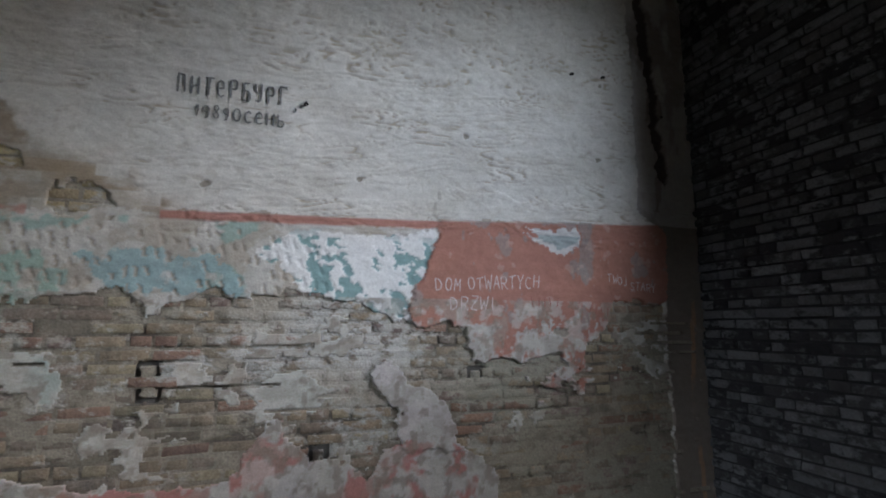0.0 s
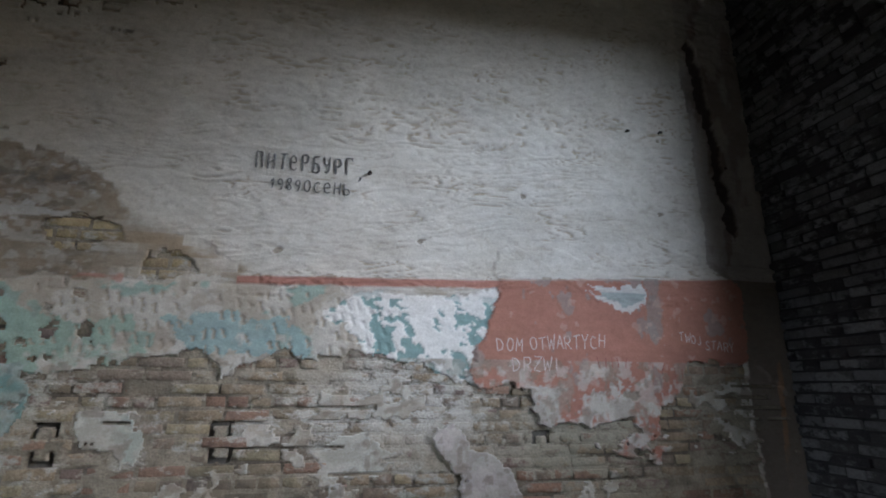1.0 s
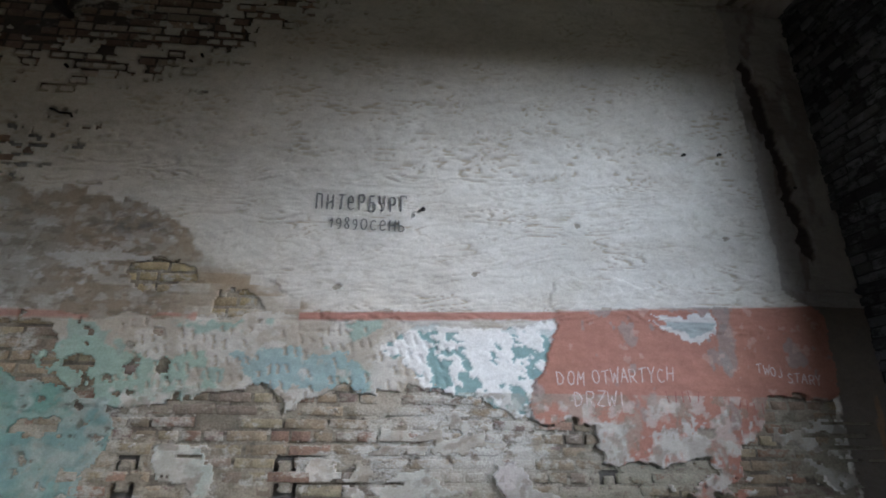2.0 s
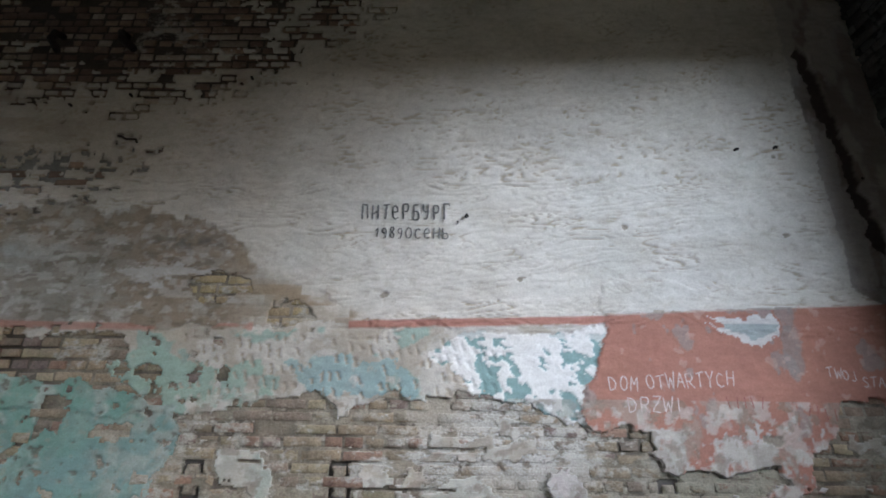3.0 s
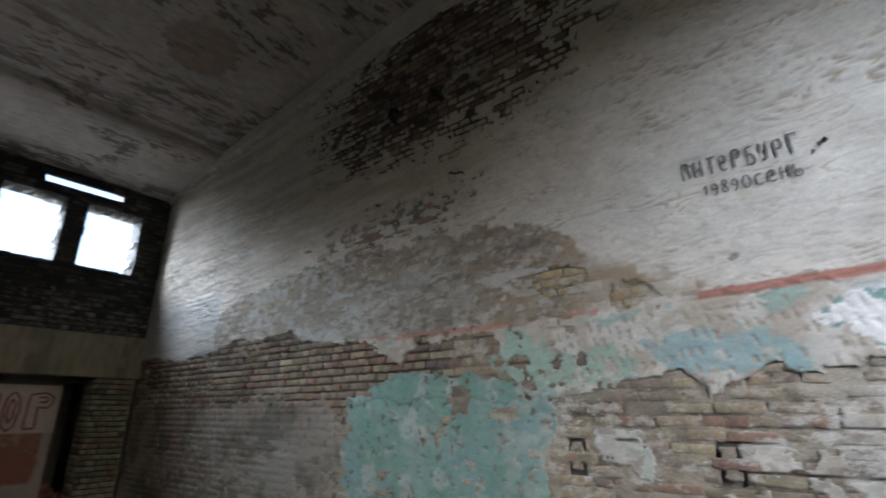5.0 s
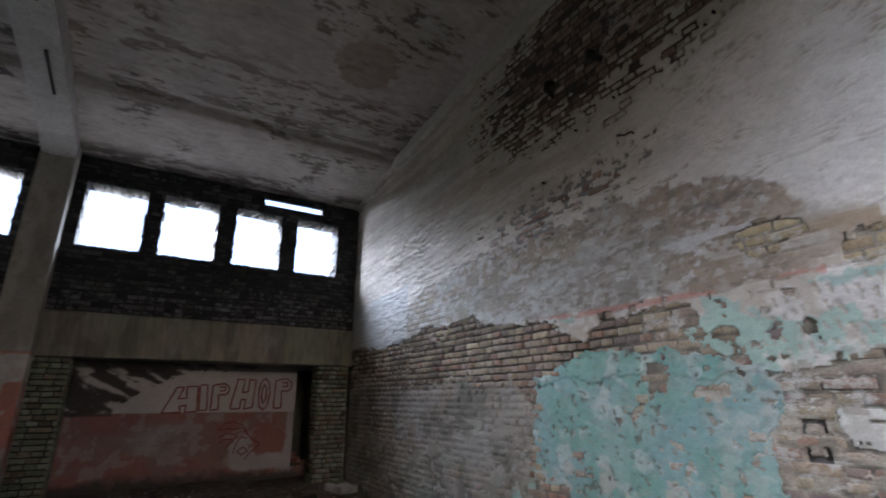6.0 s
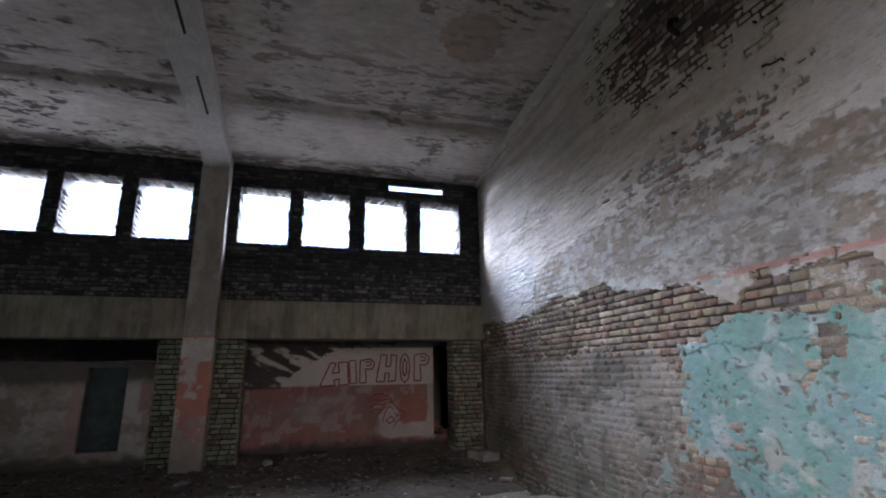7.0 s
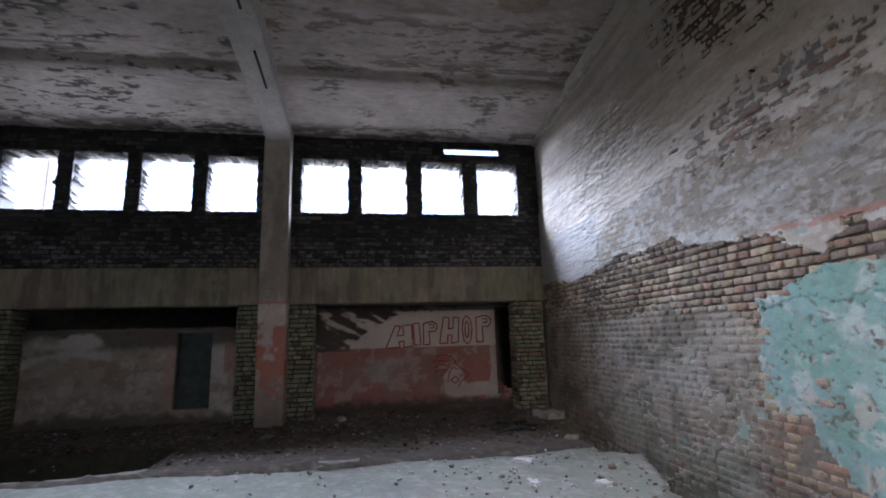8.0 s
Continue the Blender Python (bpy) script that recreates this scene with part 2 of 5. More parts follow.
def brickwall(name, parent, o, u, v, n, w, h, course, keep, tints, coats, seed, single=None, proud=0.010, deep=0.05, uneven=0.005, label="", cuts=(), gap=0.011, short=0.12, smear=None, wild=None):
    """Courses of bricks over a w x h face. keep(u, v) says where a brick shows; single(u, v) which ones are objects of their own."""
    rng = np.random.default_rng(seed)
    o, u, v, n = (np.array(a, float) for a in (o, u, v, n))
    flip = np.dot(np.cross(u, v), n) < 0
    cells = []
    for row in range(int(h / course)):
        at = -rng.uniform(0, 0.25)
        headers = row % 3 == 0
        while at < w:
            long = 0.12 if (headers and rng.random() < 0.85) or rng.random() < (short(at) if callable(short) else short) else 0.25
            a0, a1 = max(at, 0.0), min(at + long, w)
            at += long + gap
            if a1 - a0 > 0.03:
                cells.append((a0, row * course + gap / 2, a1, (row + 1) * course - gap / 2))
    kept = []
    for a0, b0, a1, b1 in cells:
        for c0, c1, d0, d1 in cuts:
            if (b0 + b1) / 2 > d0 and (b0 + b1) / 2 < d1 and a1 > c0 and a0 < c1:
                a0, a1 = (a0, min(a1, c0 + rng.uniform(-0.02, 0.015))) if a0 < c0 else (max(a0, c1 + rng.uniform(-0.015, 0.02)), a1)
        if a1 - a0 > 0.03:
            kept.append((a0, b0, a1, b1))
    cells = np.array(kept)
    mu, mv = (cells[:, 0] + cells[:, 2]) / 2, (cells[:, 1] + cells[:, 3]) / 2
    shown = keep(mu, mv)
    cells, mu, mv = cells[shown], mu[shown], mv[shown]
    tint, coat = tints(mu, mv, rng), coats(mu, mv, rng)
    alone = single(mu, mv) if single else np.zeros(len(mu), bool)
    allv, allf, allt, allc, count, singles = [], [], [], [], 0, 0
    tight = lambda k: 0.005 if wild and wild(mu[k], mv[k]) > 1 else 0.0  # noqa: E731
    for k, (a0, b0, a1, b1) in enumerate(cells):
        verts, faces = brick_mesh(rng, (a0 + tight(k), b0 + tight(k)), (a1 - tight(k), b1 - tight(k)), o, u, v, n, proud + rng.normal(0, uneven) * (wild(mu[k], mv[k]) if wild else 1), deep)
        if flip:
            faces = faces[:, ::-1]
        t, c = np.tile([*tint[k], 1.0], (12, 1)), smear((verts - o) @ u, (verts - o) @ v) if smear else np.tile(coat[k], (12, 1))
        if alone[k] and singles < 300:
            link_mesh("brick", verts, faces, BRICK, parent, tint=t, coat=c)
            singles += 1
            continue
        allv.append(verts), allf.append(faces + count), allt.append(t), allc.append(c)
        count += 12
    ob = link_mesh(name, np.concatenate(allv), np.concatenate(allf), BRICK, parent, label, tint=np.concatenate(allt), coat=np.concatenate(allc))
    ob["kind"] = "stuff"
    return ob


def any_tint(choices, x, rng, spread=0.25):
    """A tint for each brick, from (share, colour) choices."""
    shares = np.cumsum([c[0] for c in choices])
    rgb = np.array([c[1] for c in choices])[np.searchsorted(shares / shares[-1], rng.random(len(x)))]
    return rgb * rng.uniform(1 - spread, 1 + spread, (len(x), 1))


# ---- the end wall with its coats of paint (y = 0) ----
ROOF = [(0, 5.12), (1.55, 5.45), (6.15, 6.0), (10.75, 5.45), (12.3, 5.12)]
RAFTER = [(0, 5.20), (6.15, 5.72), (12.3, 5.20)]
PLASTER_FOOT = [(0, 2.36), (0.36, 2.35), (1.17, 2.25), (2.3, 2.3), (2.69, 2.41), (4.03, 2.39), (4.16, 2.29), (4.84, 2.2), (5.18, 2.2),
                (5.5, 2.05), (5.72, 1.90), (5.95, 2.12), (6.6, 2.1), (6.71, 1.87), (6.93, 1.73), (7.17, 1.63), (7.33, 1.58), (7.78, 1.74), (8.1, 1.78)]
PLASTER_FOOT += [(8.2, 1.74), (8.26, 1.61), (8.33, 1.66), (8.54, 1.78), (8.69, 1.72), (8.98, 1.79), (9.17, 1.79), (9.27, 1.71), (9.56, 1.62), (9.7, 1.57),
                 (9.81, 1.59), (9.91, 1.54), (10.16, 1.57), (10.18, 1.4), (10.23, 1.31), (10.54, 1.33), (10.74, 1.3), (10.96, 1.38)]
PLASTER_FOOT += [(11.03, 1.26), (11.1, 1.23), (11.15, 1.32), (11.35, 1.55), (11.46, 1.75), (11.62, 1.75), (11.78, 1.68), (11.92, 1.70), (11.94, 0.0), (12.3, 0.0)]
WHITE_FOOT = [(0, 2.2), (2.2, 2.2), (2.3, 2.75), (2.83, 2.96), (3.58, 3.07), (4.64, 3.16), (5.52, 3.11), (6.44, 3.08), (7.0, 3.02), (7.22, 2.97), (7.33, 2.84),
              (7.48, 2.69), (7.66, 2.58), (7.87, 2.5), (8.03, 2.48), (8.2, 2.34), (8.32, 2.25), (8.4, 2.2), (12.3, 2.2)]
RED_TOP = [(0, 2.26), (4.83, 2.25), (5.78, 2.22), (7.0, 2.205), (8.29, 2.24), (9.98, 2.29), (11.84, 2.38), (12.3, 2.39)]
TEAL_FIELD = [(4.94, 1.17), (5.07, 1.48), (5.05, 1.69), (5.4, 1.75), (5.65, 1.85), (6.0, 1.84), (6.18, 1.8), (6.5, 1.85), (6.79, 1.75), (7.13, 1.68),
              (7.25, 1.49), (7.14, 1.26), (7.16, 0.97), (7.1, 0.4), (5.9, 0.1), (5.5, 0.5), (5.4, 0.74), (4.95, 0.8)]
TEAL_A = [(6.65, 1.94), (6.89, 2.06), (7.22, 1.95), (7.67, 1.95), (7.77, 1.77), (7.54, 1.63), (7.18, 1.59), (6.91, 1.66)]
TEAL_B = [(7.86, 1.96), (8.08, 2.01), (8.57, 1.97), (8.76, 1.79), (8.69, 1.73), (8.32, 1.78), (8.03, 1.78)]
FLAKES = [(8.83, 2.04), (8.98, 2.16), (9.99, 2.22), (9.92, 1.98), (9.79, 1.8), (9.81, 1.55), (9.70, 1.52), (9.27, 1.66), (9.17, 1.72), (8.95, 1.97)]
RED_FIELD = [(9.99, 2.22), (10.0, 2.5), (12.3, 2.5), (12.3, 1.5), (12.0, 1.75), (11.78, 1.69), (11.62, 1.76), (11.46, 1.75), (11.1, 1.0), (10.2, 1.1), (9.9, 1.48), (9.78, 1.66), (9.79, 1.80), (9.89, 1.93), (9.94, 2.06)]
BLUE_TIP = [(10.62, 2.285), (10.74, 2.25), (10.86, 2.18), (10.93, 2.135), (11.02, 2.165), (11.12, 2.24), (11.12, 2.30)]
HANGING = [(9.48, 1.26), (9.55, 1.33), (9.7, 1.33), (9.78, 1.18), (9.94, 1.14), (10.1, 0.95), (10.2, 0.75), (9.71, 0.8), (9.71, 0.97), (9.63, 1.1), (9.52, 1.16)]
PINK_LOW = [(8.6, 0.63), (8.77, 0.74), (8.85, 0.86), (8.94, 1.01), (9.04, 1.01), (9.08, 0.84), (9.22, 0.7), (9.53, 0.64), (9.63, 0.8), (9.78, 0.86), (10.1, 0.84),
            (10.3, 0.68), (10.42, 0.59), (10.51, 0.2), (8.0, 0.2), (7.5, 0.5), (7.6, 0.8), (8.0, 0.72)]
PALE_SPOT = [(7.5, 1.46), (7.71, 1.45), (7.82, 1.37), (7.86, 1.25), (7.82, 1.15), (7.76, 1.19), (7.5, 1.23)]
PALE_BLOT = [(8.74, 1.22), (8.93, 1.26), (9.12, 1.27), (9.34, 1.13), (9.2, 1.0), (8.94, 1.04)]
SOOT = [(3.9, 5.0), (4.2, 5.5), (5.2, 5.8), (7.3, 5.75), (8.2, 5.2), (7.9, 4.6), (7.1, 4.1), (6.1, 3.9), (5.1, 3.95), (4.2, 4.4)]
SPECKLE = [(3.9, 3.05), (4.2, 3.4), (5.25, 3.75), (6.2, 3.8), (6.8, 3.7), (6.8, 3.2), (5.6, 2.95), (4.5, 2.9)]
OCHRE_GAP = [(7.07, 2.48), (7.22, 2.55), (7.53, 2.53), (7.54, 2.42), (7.34, 2.33), (7.17, 2.38)]
OCHRE_LOW = [(7.70, 2.21), (7.72, 2.33), (7.98, 2.345), (8.03, 2.22)]
LOW_GAP = [(6.55, 0.55), (6.75, 0.62), (6.95, 0.5), (6.85, 0.4), (6.6, 0.42)]


PUTLOGS = [(8.26, 1.318, 1), (8.27, 1.167, -1), (7.35, 1.318, 1), (7.35, 1.167, -1), (10.27, 1.243, 1), (9.22, 0.789, 1)]      # middle, and the way their stub of brick stands
OPEN_JOINTS = [(1.432, 7.4, 10.15), (1.356, 7.3, 8.5), (1.584, 8.3, 8.9), (1.205, 8.3, 9.3), (0.978, 9.9, 10.9)]      # height, from, to


KEPT = {}


def kept(key, x, z, make):
    """Large fields are worked out once."""
    if np.size(x) < 10000:
        return make(x, z)
    mark = (key, np.shape(x), float(x.flat[-1]), float(z.flat[1]), float(z.flat[-1]))
    if mark not in KEPT:
        KEPT[mark] = make(x, z)
    return KEPT[mark]


def ragged(x, z, by=1.0):
    """Where a point lies once edges are frayed."""
    return kept(("ragged", by), x, z, lambda a, b: fray(a, b, by))


def fray(x, z, by):
    dx = 0.16 * (fbm(x * 5, z * 5, 1) - 0.5) + 0.06 * (fbm(x * 24, z * 24, 2, 3) - 0.5)
    dz = 0.14 * (fbm(x * 5, z * 5, 3) - 0.5) + 0.06 * (fbm(x * 24, z * 24, 4, 3) - 0.5)
    return x + by * dx, z + by * dz


def plastered(x, z):
    """Where the end wall still bears a coat."""
    xr, zr = ragged(x, z)
    on = zr > line(PLASTER_FOOT, xr)
    for poly in (TEAL_FIELD, HANGING, PINK_LOW, PALE_SPOT, PALE_BLOT):
        on |= inside(poly, xr, zr)
    rest = 0.6 * fbm(x * 3.0, z * 4.2, 17, 5) + 0.4 * fbm(x * 9, z * 12, 10, 4) + 0.10 * np.exp(-((x - 9.4) / 1.2) ** 2) + 0.05 * (x > 10.4) - 0.25 * ((x > 2.2) & (x < 7.0) & (z > 1.25)) + 0.085 * ((x < 5.0) & (z < 1.25))
    on |= (rest > 0.655) & (zr < 1.62)
    holes = fbm(x * 9, z * 9, 11)
    low = zr < line(RED_TOP, xr) - 0.03
    field = inside(TEAL_FIELD, xr, zr)
    on &= ~(low & (x > 5.2) & (x < 7.6) & (holes > 0.715 + 0.07 * field))
    on &= ~(low & (x < 7.3) & (fbm(x * 6, z * 7, 12) > 0.68 + 0.09 * field))
    for poly in (OCHRE_GAP, OCHRE_LOW, LOW_GAP):
        on &= ~inside(poly, xr, zr)
    on &= ~((xr > 6.30) & (xr < 6.49) & (zr > 1.48) & (zr < 1.71))
    on &= ~((xr > 6.66) & (xr < 6.93) & (zr > 1.46) & (zr < 1.56))
    on &= ~((xr > 6.12) & (xr < 6.75) & (zr > 1.93) & (zr < 2.1))
    row = np.floor((z + 0.385) / 0.0757)
    cell = np.floor((x + 0.03 * (fbm(x * 20, z * 20, 15, 2) - 0.5)) / 0.131 + 0.5 * (row % 2))
    luck = np.sin(cell * 12.9898 + row * 78.233) * 43758.5453
    luck = luck - np.floor(luck) + 0.5 * (fbm(x * 14, z * 22, 16, 3) - 0.5)
    fz, fx = (z + 0.385) / 0.0757 - row, (x + 0.03 * (fbm(x * 20, z * 20, 15, 2) - 0.5)) / 0.131 + 0.5 * (row % 2) - cell
    rim = 0.10 + 0.16 * fbm(x * 18, z * 18, 9, 3)
    face = (fz > rim) & (fz < 1.02 - rim) & (fx > 0.5 * rim) & (fx < 1 - 0.5 * rim)
    luck = np.where(face, luck - 0.28, luck + 0.12)
    far = ((x - 6.15) / 1.75) ** 2 + ((z - 5.0 - 0.05 * (x - 6.15)) / 0.92) ** 2 + 0.9 * (fbm(x * 2.2, z * 3, 13) - 0.5)
    on &= ~(((luck > 0.0 + 0.62 * far) | (far + 0.5 * (fbm(x * 9, z * 16, 8, 3) - 0.5) < 0.34)) & (z < line(RAFTER, x)))
    far = ((x - 5.45) / 1.15) ** 2 + ((z - 3.33 - 0.12 * (x - 5.45)) / 0.30) ** 2 + 1.2 * (fbm(x * 3, z * 5, 14) - 0.5)
    on &= ~(0.45 * luck + 1.3 * (fbm(x * 13, z * 26, 18, 3) - 0.5) > 0.25 + 0.28 * far)
    # joints open again where lime is only smeared over the courses
    joint = np.minimum(fz, 1 - fz) < 0.085 + 0.05 * (fbm(x * 9, z * 9, 6, 2) - 0.5)
    sheets = inside(HANGING, xr, zr) | inside(PINK_LOW, xr, zr) | inside(RED_FIELD, xr, zr) | inside(FLAKES, xr, zr)
    on &= ~(joint & ~sheets & (x > 7.3) & (zr < 1.62) & (fbm(x * 3.2, z * 6, 7, 3) > 0.57))
    for jz, j0, j1 in OPEN_JOINTS:
        on &= ~((np.abs(z - jz - 0.012 * (fbm(x * 6, z * 0 + jz, 5, 3) - 0.5)) < 0.006) & (x > j0) & (x < j1) & (fbm(x * 3, z * 0 + jz, 8, 3) > 0.46) & ~inside(HANGING, xr, zr))
    for px, pz, way in PUTLOGS:
        on &= ~((np.abs(xr - px) < 0.095) & (np.abs(zr - pz) < 0.06))
    return on


def strokes(x, z):
    """Trowel laps: long, thin, slightly wavy edges. Gives the lap height and the wrinkle beside it."""
    return kept("strokes", x, z, trowel)


def trowel(x, z):
    """Scale-like laps of the trowel: curved lips a hand or two long, soft above and sharp below."""
    bend = 0.16 * (fbm(x * 0.9, z * 1.1, 44, 2) - 0.5)
    n = fbm(x * 1.35 + z * 0.5, (z + bend) * 10.5 - x * 0.9, 25, 3)
    there = (0.3 + 0.7 * step(0.40, 0.56, fbm(x * 2.6, z * 4.2, 20, 3))) * step(0.6, 2.2, x)
    lap, wrinkle = 0.0, 0.0
    for level, share in ((0.36, 0.3), (0.47, 0.4), (0.58, 0.4), (0.69, 0.3)):
        d = n - level
        lap = lap + share * step(-0.012, 0.018, d) * (1 - 0.75 * step(0.02, 0.11, d))
        wrinkle = np.maximum(wrinkle, np.exp(-((d + 0.004) / 0.013) ** 2))
    broken = step(0.40, 0.54, fbm(x * 5.5, z * 9, 19, 3))
    return np.stack([lap * (0.35 * step(0.6, 2.2, x) + 0.65 * there), wrinkle * there * broken], -1)


def gouges(x, z):
    """Short slanting hacks of a scraper, row by row."""
    u, v = (x + 0.30 * z) / 0.062, z / 0.105 + 0.35 * np.sin(x * 9)
    i, j = np.floor(u), np.floor(v)
    luck = np.sin(i * 12.9898 + j * 78.233) * 43758.5453
    luck = luck - np.floor(luck)
    wob = 0.35 * (fbm(x * 26, z * 26, 54, 2) - 0.5)
    return (np.abs(u - i - 0.35 - 0.3 * luck + wob) < 0.10 + 0.10 * luck) & (np.abs(v - j - 0.5 + wob) < 0.22 + 0.2 * (1 - luck)) & (luck > 0.30)


def flake_noise(x, z):
    """Scales of white paint fallen from the teal below: most near the foot."""
    return 0.55 * fbm(x * 7 + z * 3, z * 8, 31) + 0.45 * fbm(x * 17 + z * 6, z * 20, 48, 3) + 0.10 * step(2.15, 1.75, z) - 0.07 * step(9.3, 9.6, x) * step(9.85, 9.75, x)


def laid_bare(x, z):
    """Two places where only thin limewash covered the bricks: how far a point lies from their middles."""
    a = ((x - 6.15) / 1.75) ** 2 + ((z - 5.0 - 0.05 * (x - 6.15)) / 0.92) ** 2
    b = ((x - 5.45) / 1.15) ** 2 + ((z - 3.33 - 0.12 * (x - 5.45)) / 0.30) ** 2
    return a, b


def end_wall_colour(x, z):
    xr, zr = ragged(x, z)
    big, mid, fine, wide = fbm(x * 1.3, z * 1.6, 21), fbm(x * 6, z * 6, 22), fbm(x * 22, z * 22, 23, 3), fbm(x * 2.2, z * 9, 24)
    c = np.zeros((*np.shape(x), 3)) + (0.43, 0.385, 0.32)
    c = lay(c, step(0.45, 0.6, mid), (0.54, 0.52, 0.47))
    low_west = (x < 5.0) * step(1.75, 1.45, z)
    c = lay(c, low_west, (0.275, 0.25, 0.205))
    c = lay(c, low_west * step(0.46, 0.58, fbm(x * 3, z * 3.4, 28)) * 0.8, (0.245, 0.255, 0.215))
    c = lay(c, low_west * step(0.55, 0.62, fbm(x * 8, z * 9, 20)) * 0.6, (0.36, 0.345, 0.305))
    # brown scratch coat between the red line and the limewash: its upper edge steps with the courses
    row = np.floor((z + 0.385) / 0.0757)
    cell = np.floor(x / 0.17 + 0.5 * (row % 2))
    luck = np.sin(cell * 12.9898 + row * 78.233) * 43758.5453
    luck = luck - np.floor(luck)
    xw, zw = ragged(x, z, 1.1)
    zw = zw + (0.11 - 0.05 * step(7.2, 7.6, x)) * (luck - 0.5) + 0.10 * step(7.2, 7.6, x) * (fbm(x * 9, z * 13, 36, 4) - 0.5)
    above = zw - line(WHITE_FOOT, xw)
    thin = step(7.25, 7.7, x)
    cover = step(-0.02 - 0.10 * thin, 0.02 + 0.05 * thin, above)
    brown = (zr > line(RED_TOP, xr) - 0.02) * (1 - cover)
    c = lay(c, brown > 0.01, (0.265, 0.215, 0.158))
    sunk = step(2.86, 2.70, zr - 0.03 * (x - 6)) * step(6.75, 6.35, x + 0.25 * (mid - 0.5))
    c = lay(c, (brown > 0.01) * sunk * 0.8, (0.275, 0.265, 0.235))
    c = lay(c, (brown > 0.01) * sunk * step(0.48, 0.60, 0.6 * fbm(x * 2.4, z * 11, 40) + 0.4 * fbm(x * 9, z * 16, 27, 3)) * 0.7, (0.375, 0.38, 0.35))
    c = lay(c, (brown > 0.01) * sunk * step(0.56, 0.66, fbm(x * 2.2, z * 13, 24)) * 0.6, (0.20, 0.185, 0.155))
    c = lay(c, (brown > 0.01) * step(0.50, 0.66, wide) * (1 - sunk) * 0.5, (0.32, 0.275, 0.21))
    c = lay(c, (brown > 0.01) * step(0.58, 0.66, fine) * 0.3, (0.20, 0.155, 0.112))
    west = step(5.6, 4.6, x + 0.5 * (mid - 0.5))
    c = lay(c, (brown > 0.01) * step(0.50, 0.57, 0.5 * fbm(x * 5, z * 7, 30) + 0.5 * fbm(x * 15, z * 20, 29, 3)) * (0.35 + 0.4 * west), (0.40, 0.40, 0.365))
    c = lay(c, (brown > 0.01) * step(0.53, 0.60, fbm(x * 4, z * 6, 26)) * (0.3 + 0.4 * west), (0.235, 0.205, 0.155))
    c = lay(c, (brown > 0.01) * step(0.58, 0.64, fbm(x * 11, z * 17, 31, 3)) * 0.5, (0.47, 0.455, 0.415))
    c = lay(c, (brown > 0.01) * step(0.62, 0.66, fbm(x * 10, z * 24, 22, 3)) * 0.6, (0.15, 0.12, 0.09))
    crust = np.exp(-((x - 6.85) / 0.42) ** 2 - ((z - 2.55 - 0.12 * (x - 6.85)) / 0.17) ** 2) + 0.7 * np.exp(-((x - 7.75) / 0.3) ** 2 - ((z - 2.30) / 0.10) ** 2)
    c = lay(c, (brown > 0.01) * step(0.55, 0.59, fbm(x * 9, z * 19, 57) + 0.24 * (crust - 0.8)) * 0.8, (0.47, 0.455, 0.43))
    c = lay(c, (brown > 0.01) * np.exp(-((x - 7.05) / 0.26) ** 2 - ((z - 2.80) / 0.07) ** 2) * step(0.35, 0.6, fine) * 0.8, (0.12, 0.11, 0.10))
    # towards the limewash only a thin tan wash covers the courses, paler on some bricks
    c = lay(c, (brown > 0.01) * thin * 0.85, (0.365, 0.31, 0.24))
    c = lay(c, (brown > 0.01) * thin * step(0.66, 0.80, luck + 0.9 * (mid - 0.5)) * 0.6, (0.50, 0.455, 0.385))
    c = lay(c, (brown > 0.01) * thin * step(0.32, 0.20, luck + 0.9 * (mid - 0.5)) * 0.7, (0.33, 0.25, 0.16))
    c = lay(c, (brown > 0.01) * (np.abs(x - 6.46 - 0.03 * np.sin(z * 14)) < 0.022) * (z < 2.86) * step(0.42, 0.6, mid) * 0.5, (0.40, 0.385, 0.345))
    # limewash above
    white = cover * (zr > line(RED_TOP, x) - 0.01)
    wrinkle = strokes(x, z)[..., 1]
    c = lay(c, white, (0.665, 0.64, 0.585))
    c = lay(c, white * step(0.35, 0.75, big) * 0.5, (0.60, 0.585, 0.54))
    # ochre tint along the laps, with the shade under their lips painted in
    c = lay(c, white * wrinkle * (0.8 + 0.15 * step(3.0, 4.0, z)), (0.35, 0.285, 0.195))
    c = lay(c, white * step(0.55, 0.70, fbm(x * 2.4, z * 4, 45)) * 0.35, (0.52, 0.485, 0.415))
    c = lay(c, white * step(0.66, 0.72, fine) * 0.35, (0.44, 0.40, 0.32))
    # brown staining that also paints in light falling off upward and leftward
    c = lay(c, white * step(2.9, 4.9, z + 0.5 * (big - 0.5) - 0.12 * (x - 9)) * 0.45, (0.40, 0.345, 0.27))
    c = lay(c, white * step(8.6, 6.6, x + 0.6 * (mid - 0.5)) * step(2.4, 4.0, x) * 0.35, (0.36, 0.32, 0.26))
    c = lay(c, white * step(0.46, 0.60, fbm(x * 1.0 + 2, z * 10, 39)) * step(6.4, 5.2, x + 0.5 * (mid - 0.5)) * step(3.2, 3.9, z + 0.08 * x) * 0.55, (0.335, 0.275, 0.20))
    c = lay(c, white * step(0.55, 0.64, fbm(x * 3.5, z * 16, 43)) * step(5.4, 4.2, x) * 0.4, (0.42, 0.40, 0.355))
    grey = (white > 0.5) & (x < 2.3 + 0.6 * (mid - 0.5)) & (zr < 3.12)
    c = lay(c, grey * 0.9, (0.45, 0.46, 0.455))
    # below the line: pale lime with teal distemper
    low = (zr < line(RED_TOP, xr) - 0.05) & (x > 4.6) & (x < 9.1) & ((zr > 1.56) | (x < 7.4))
    tealy = fbm(x * 4.5, z * 6, 26)
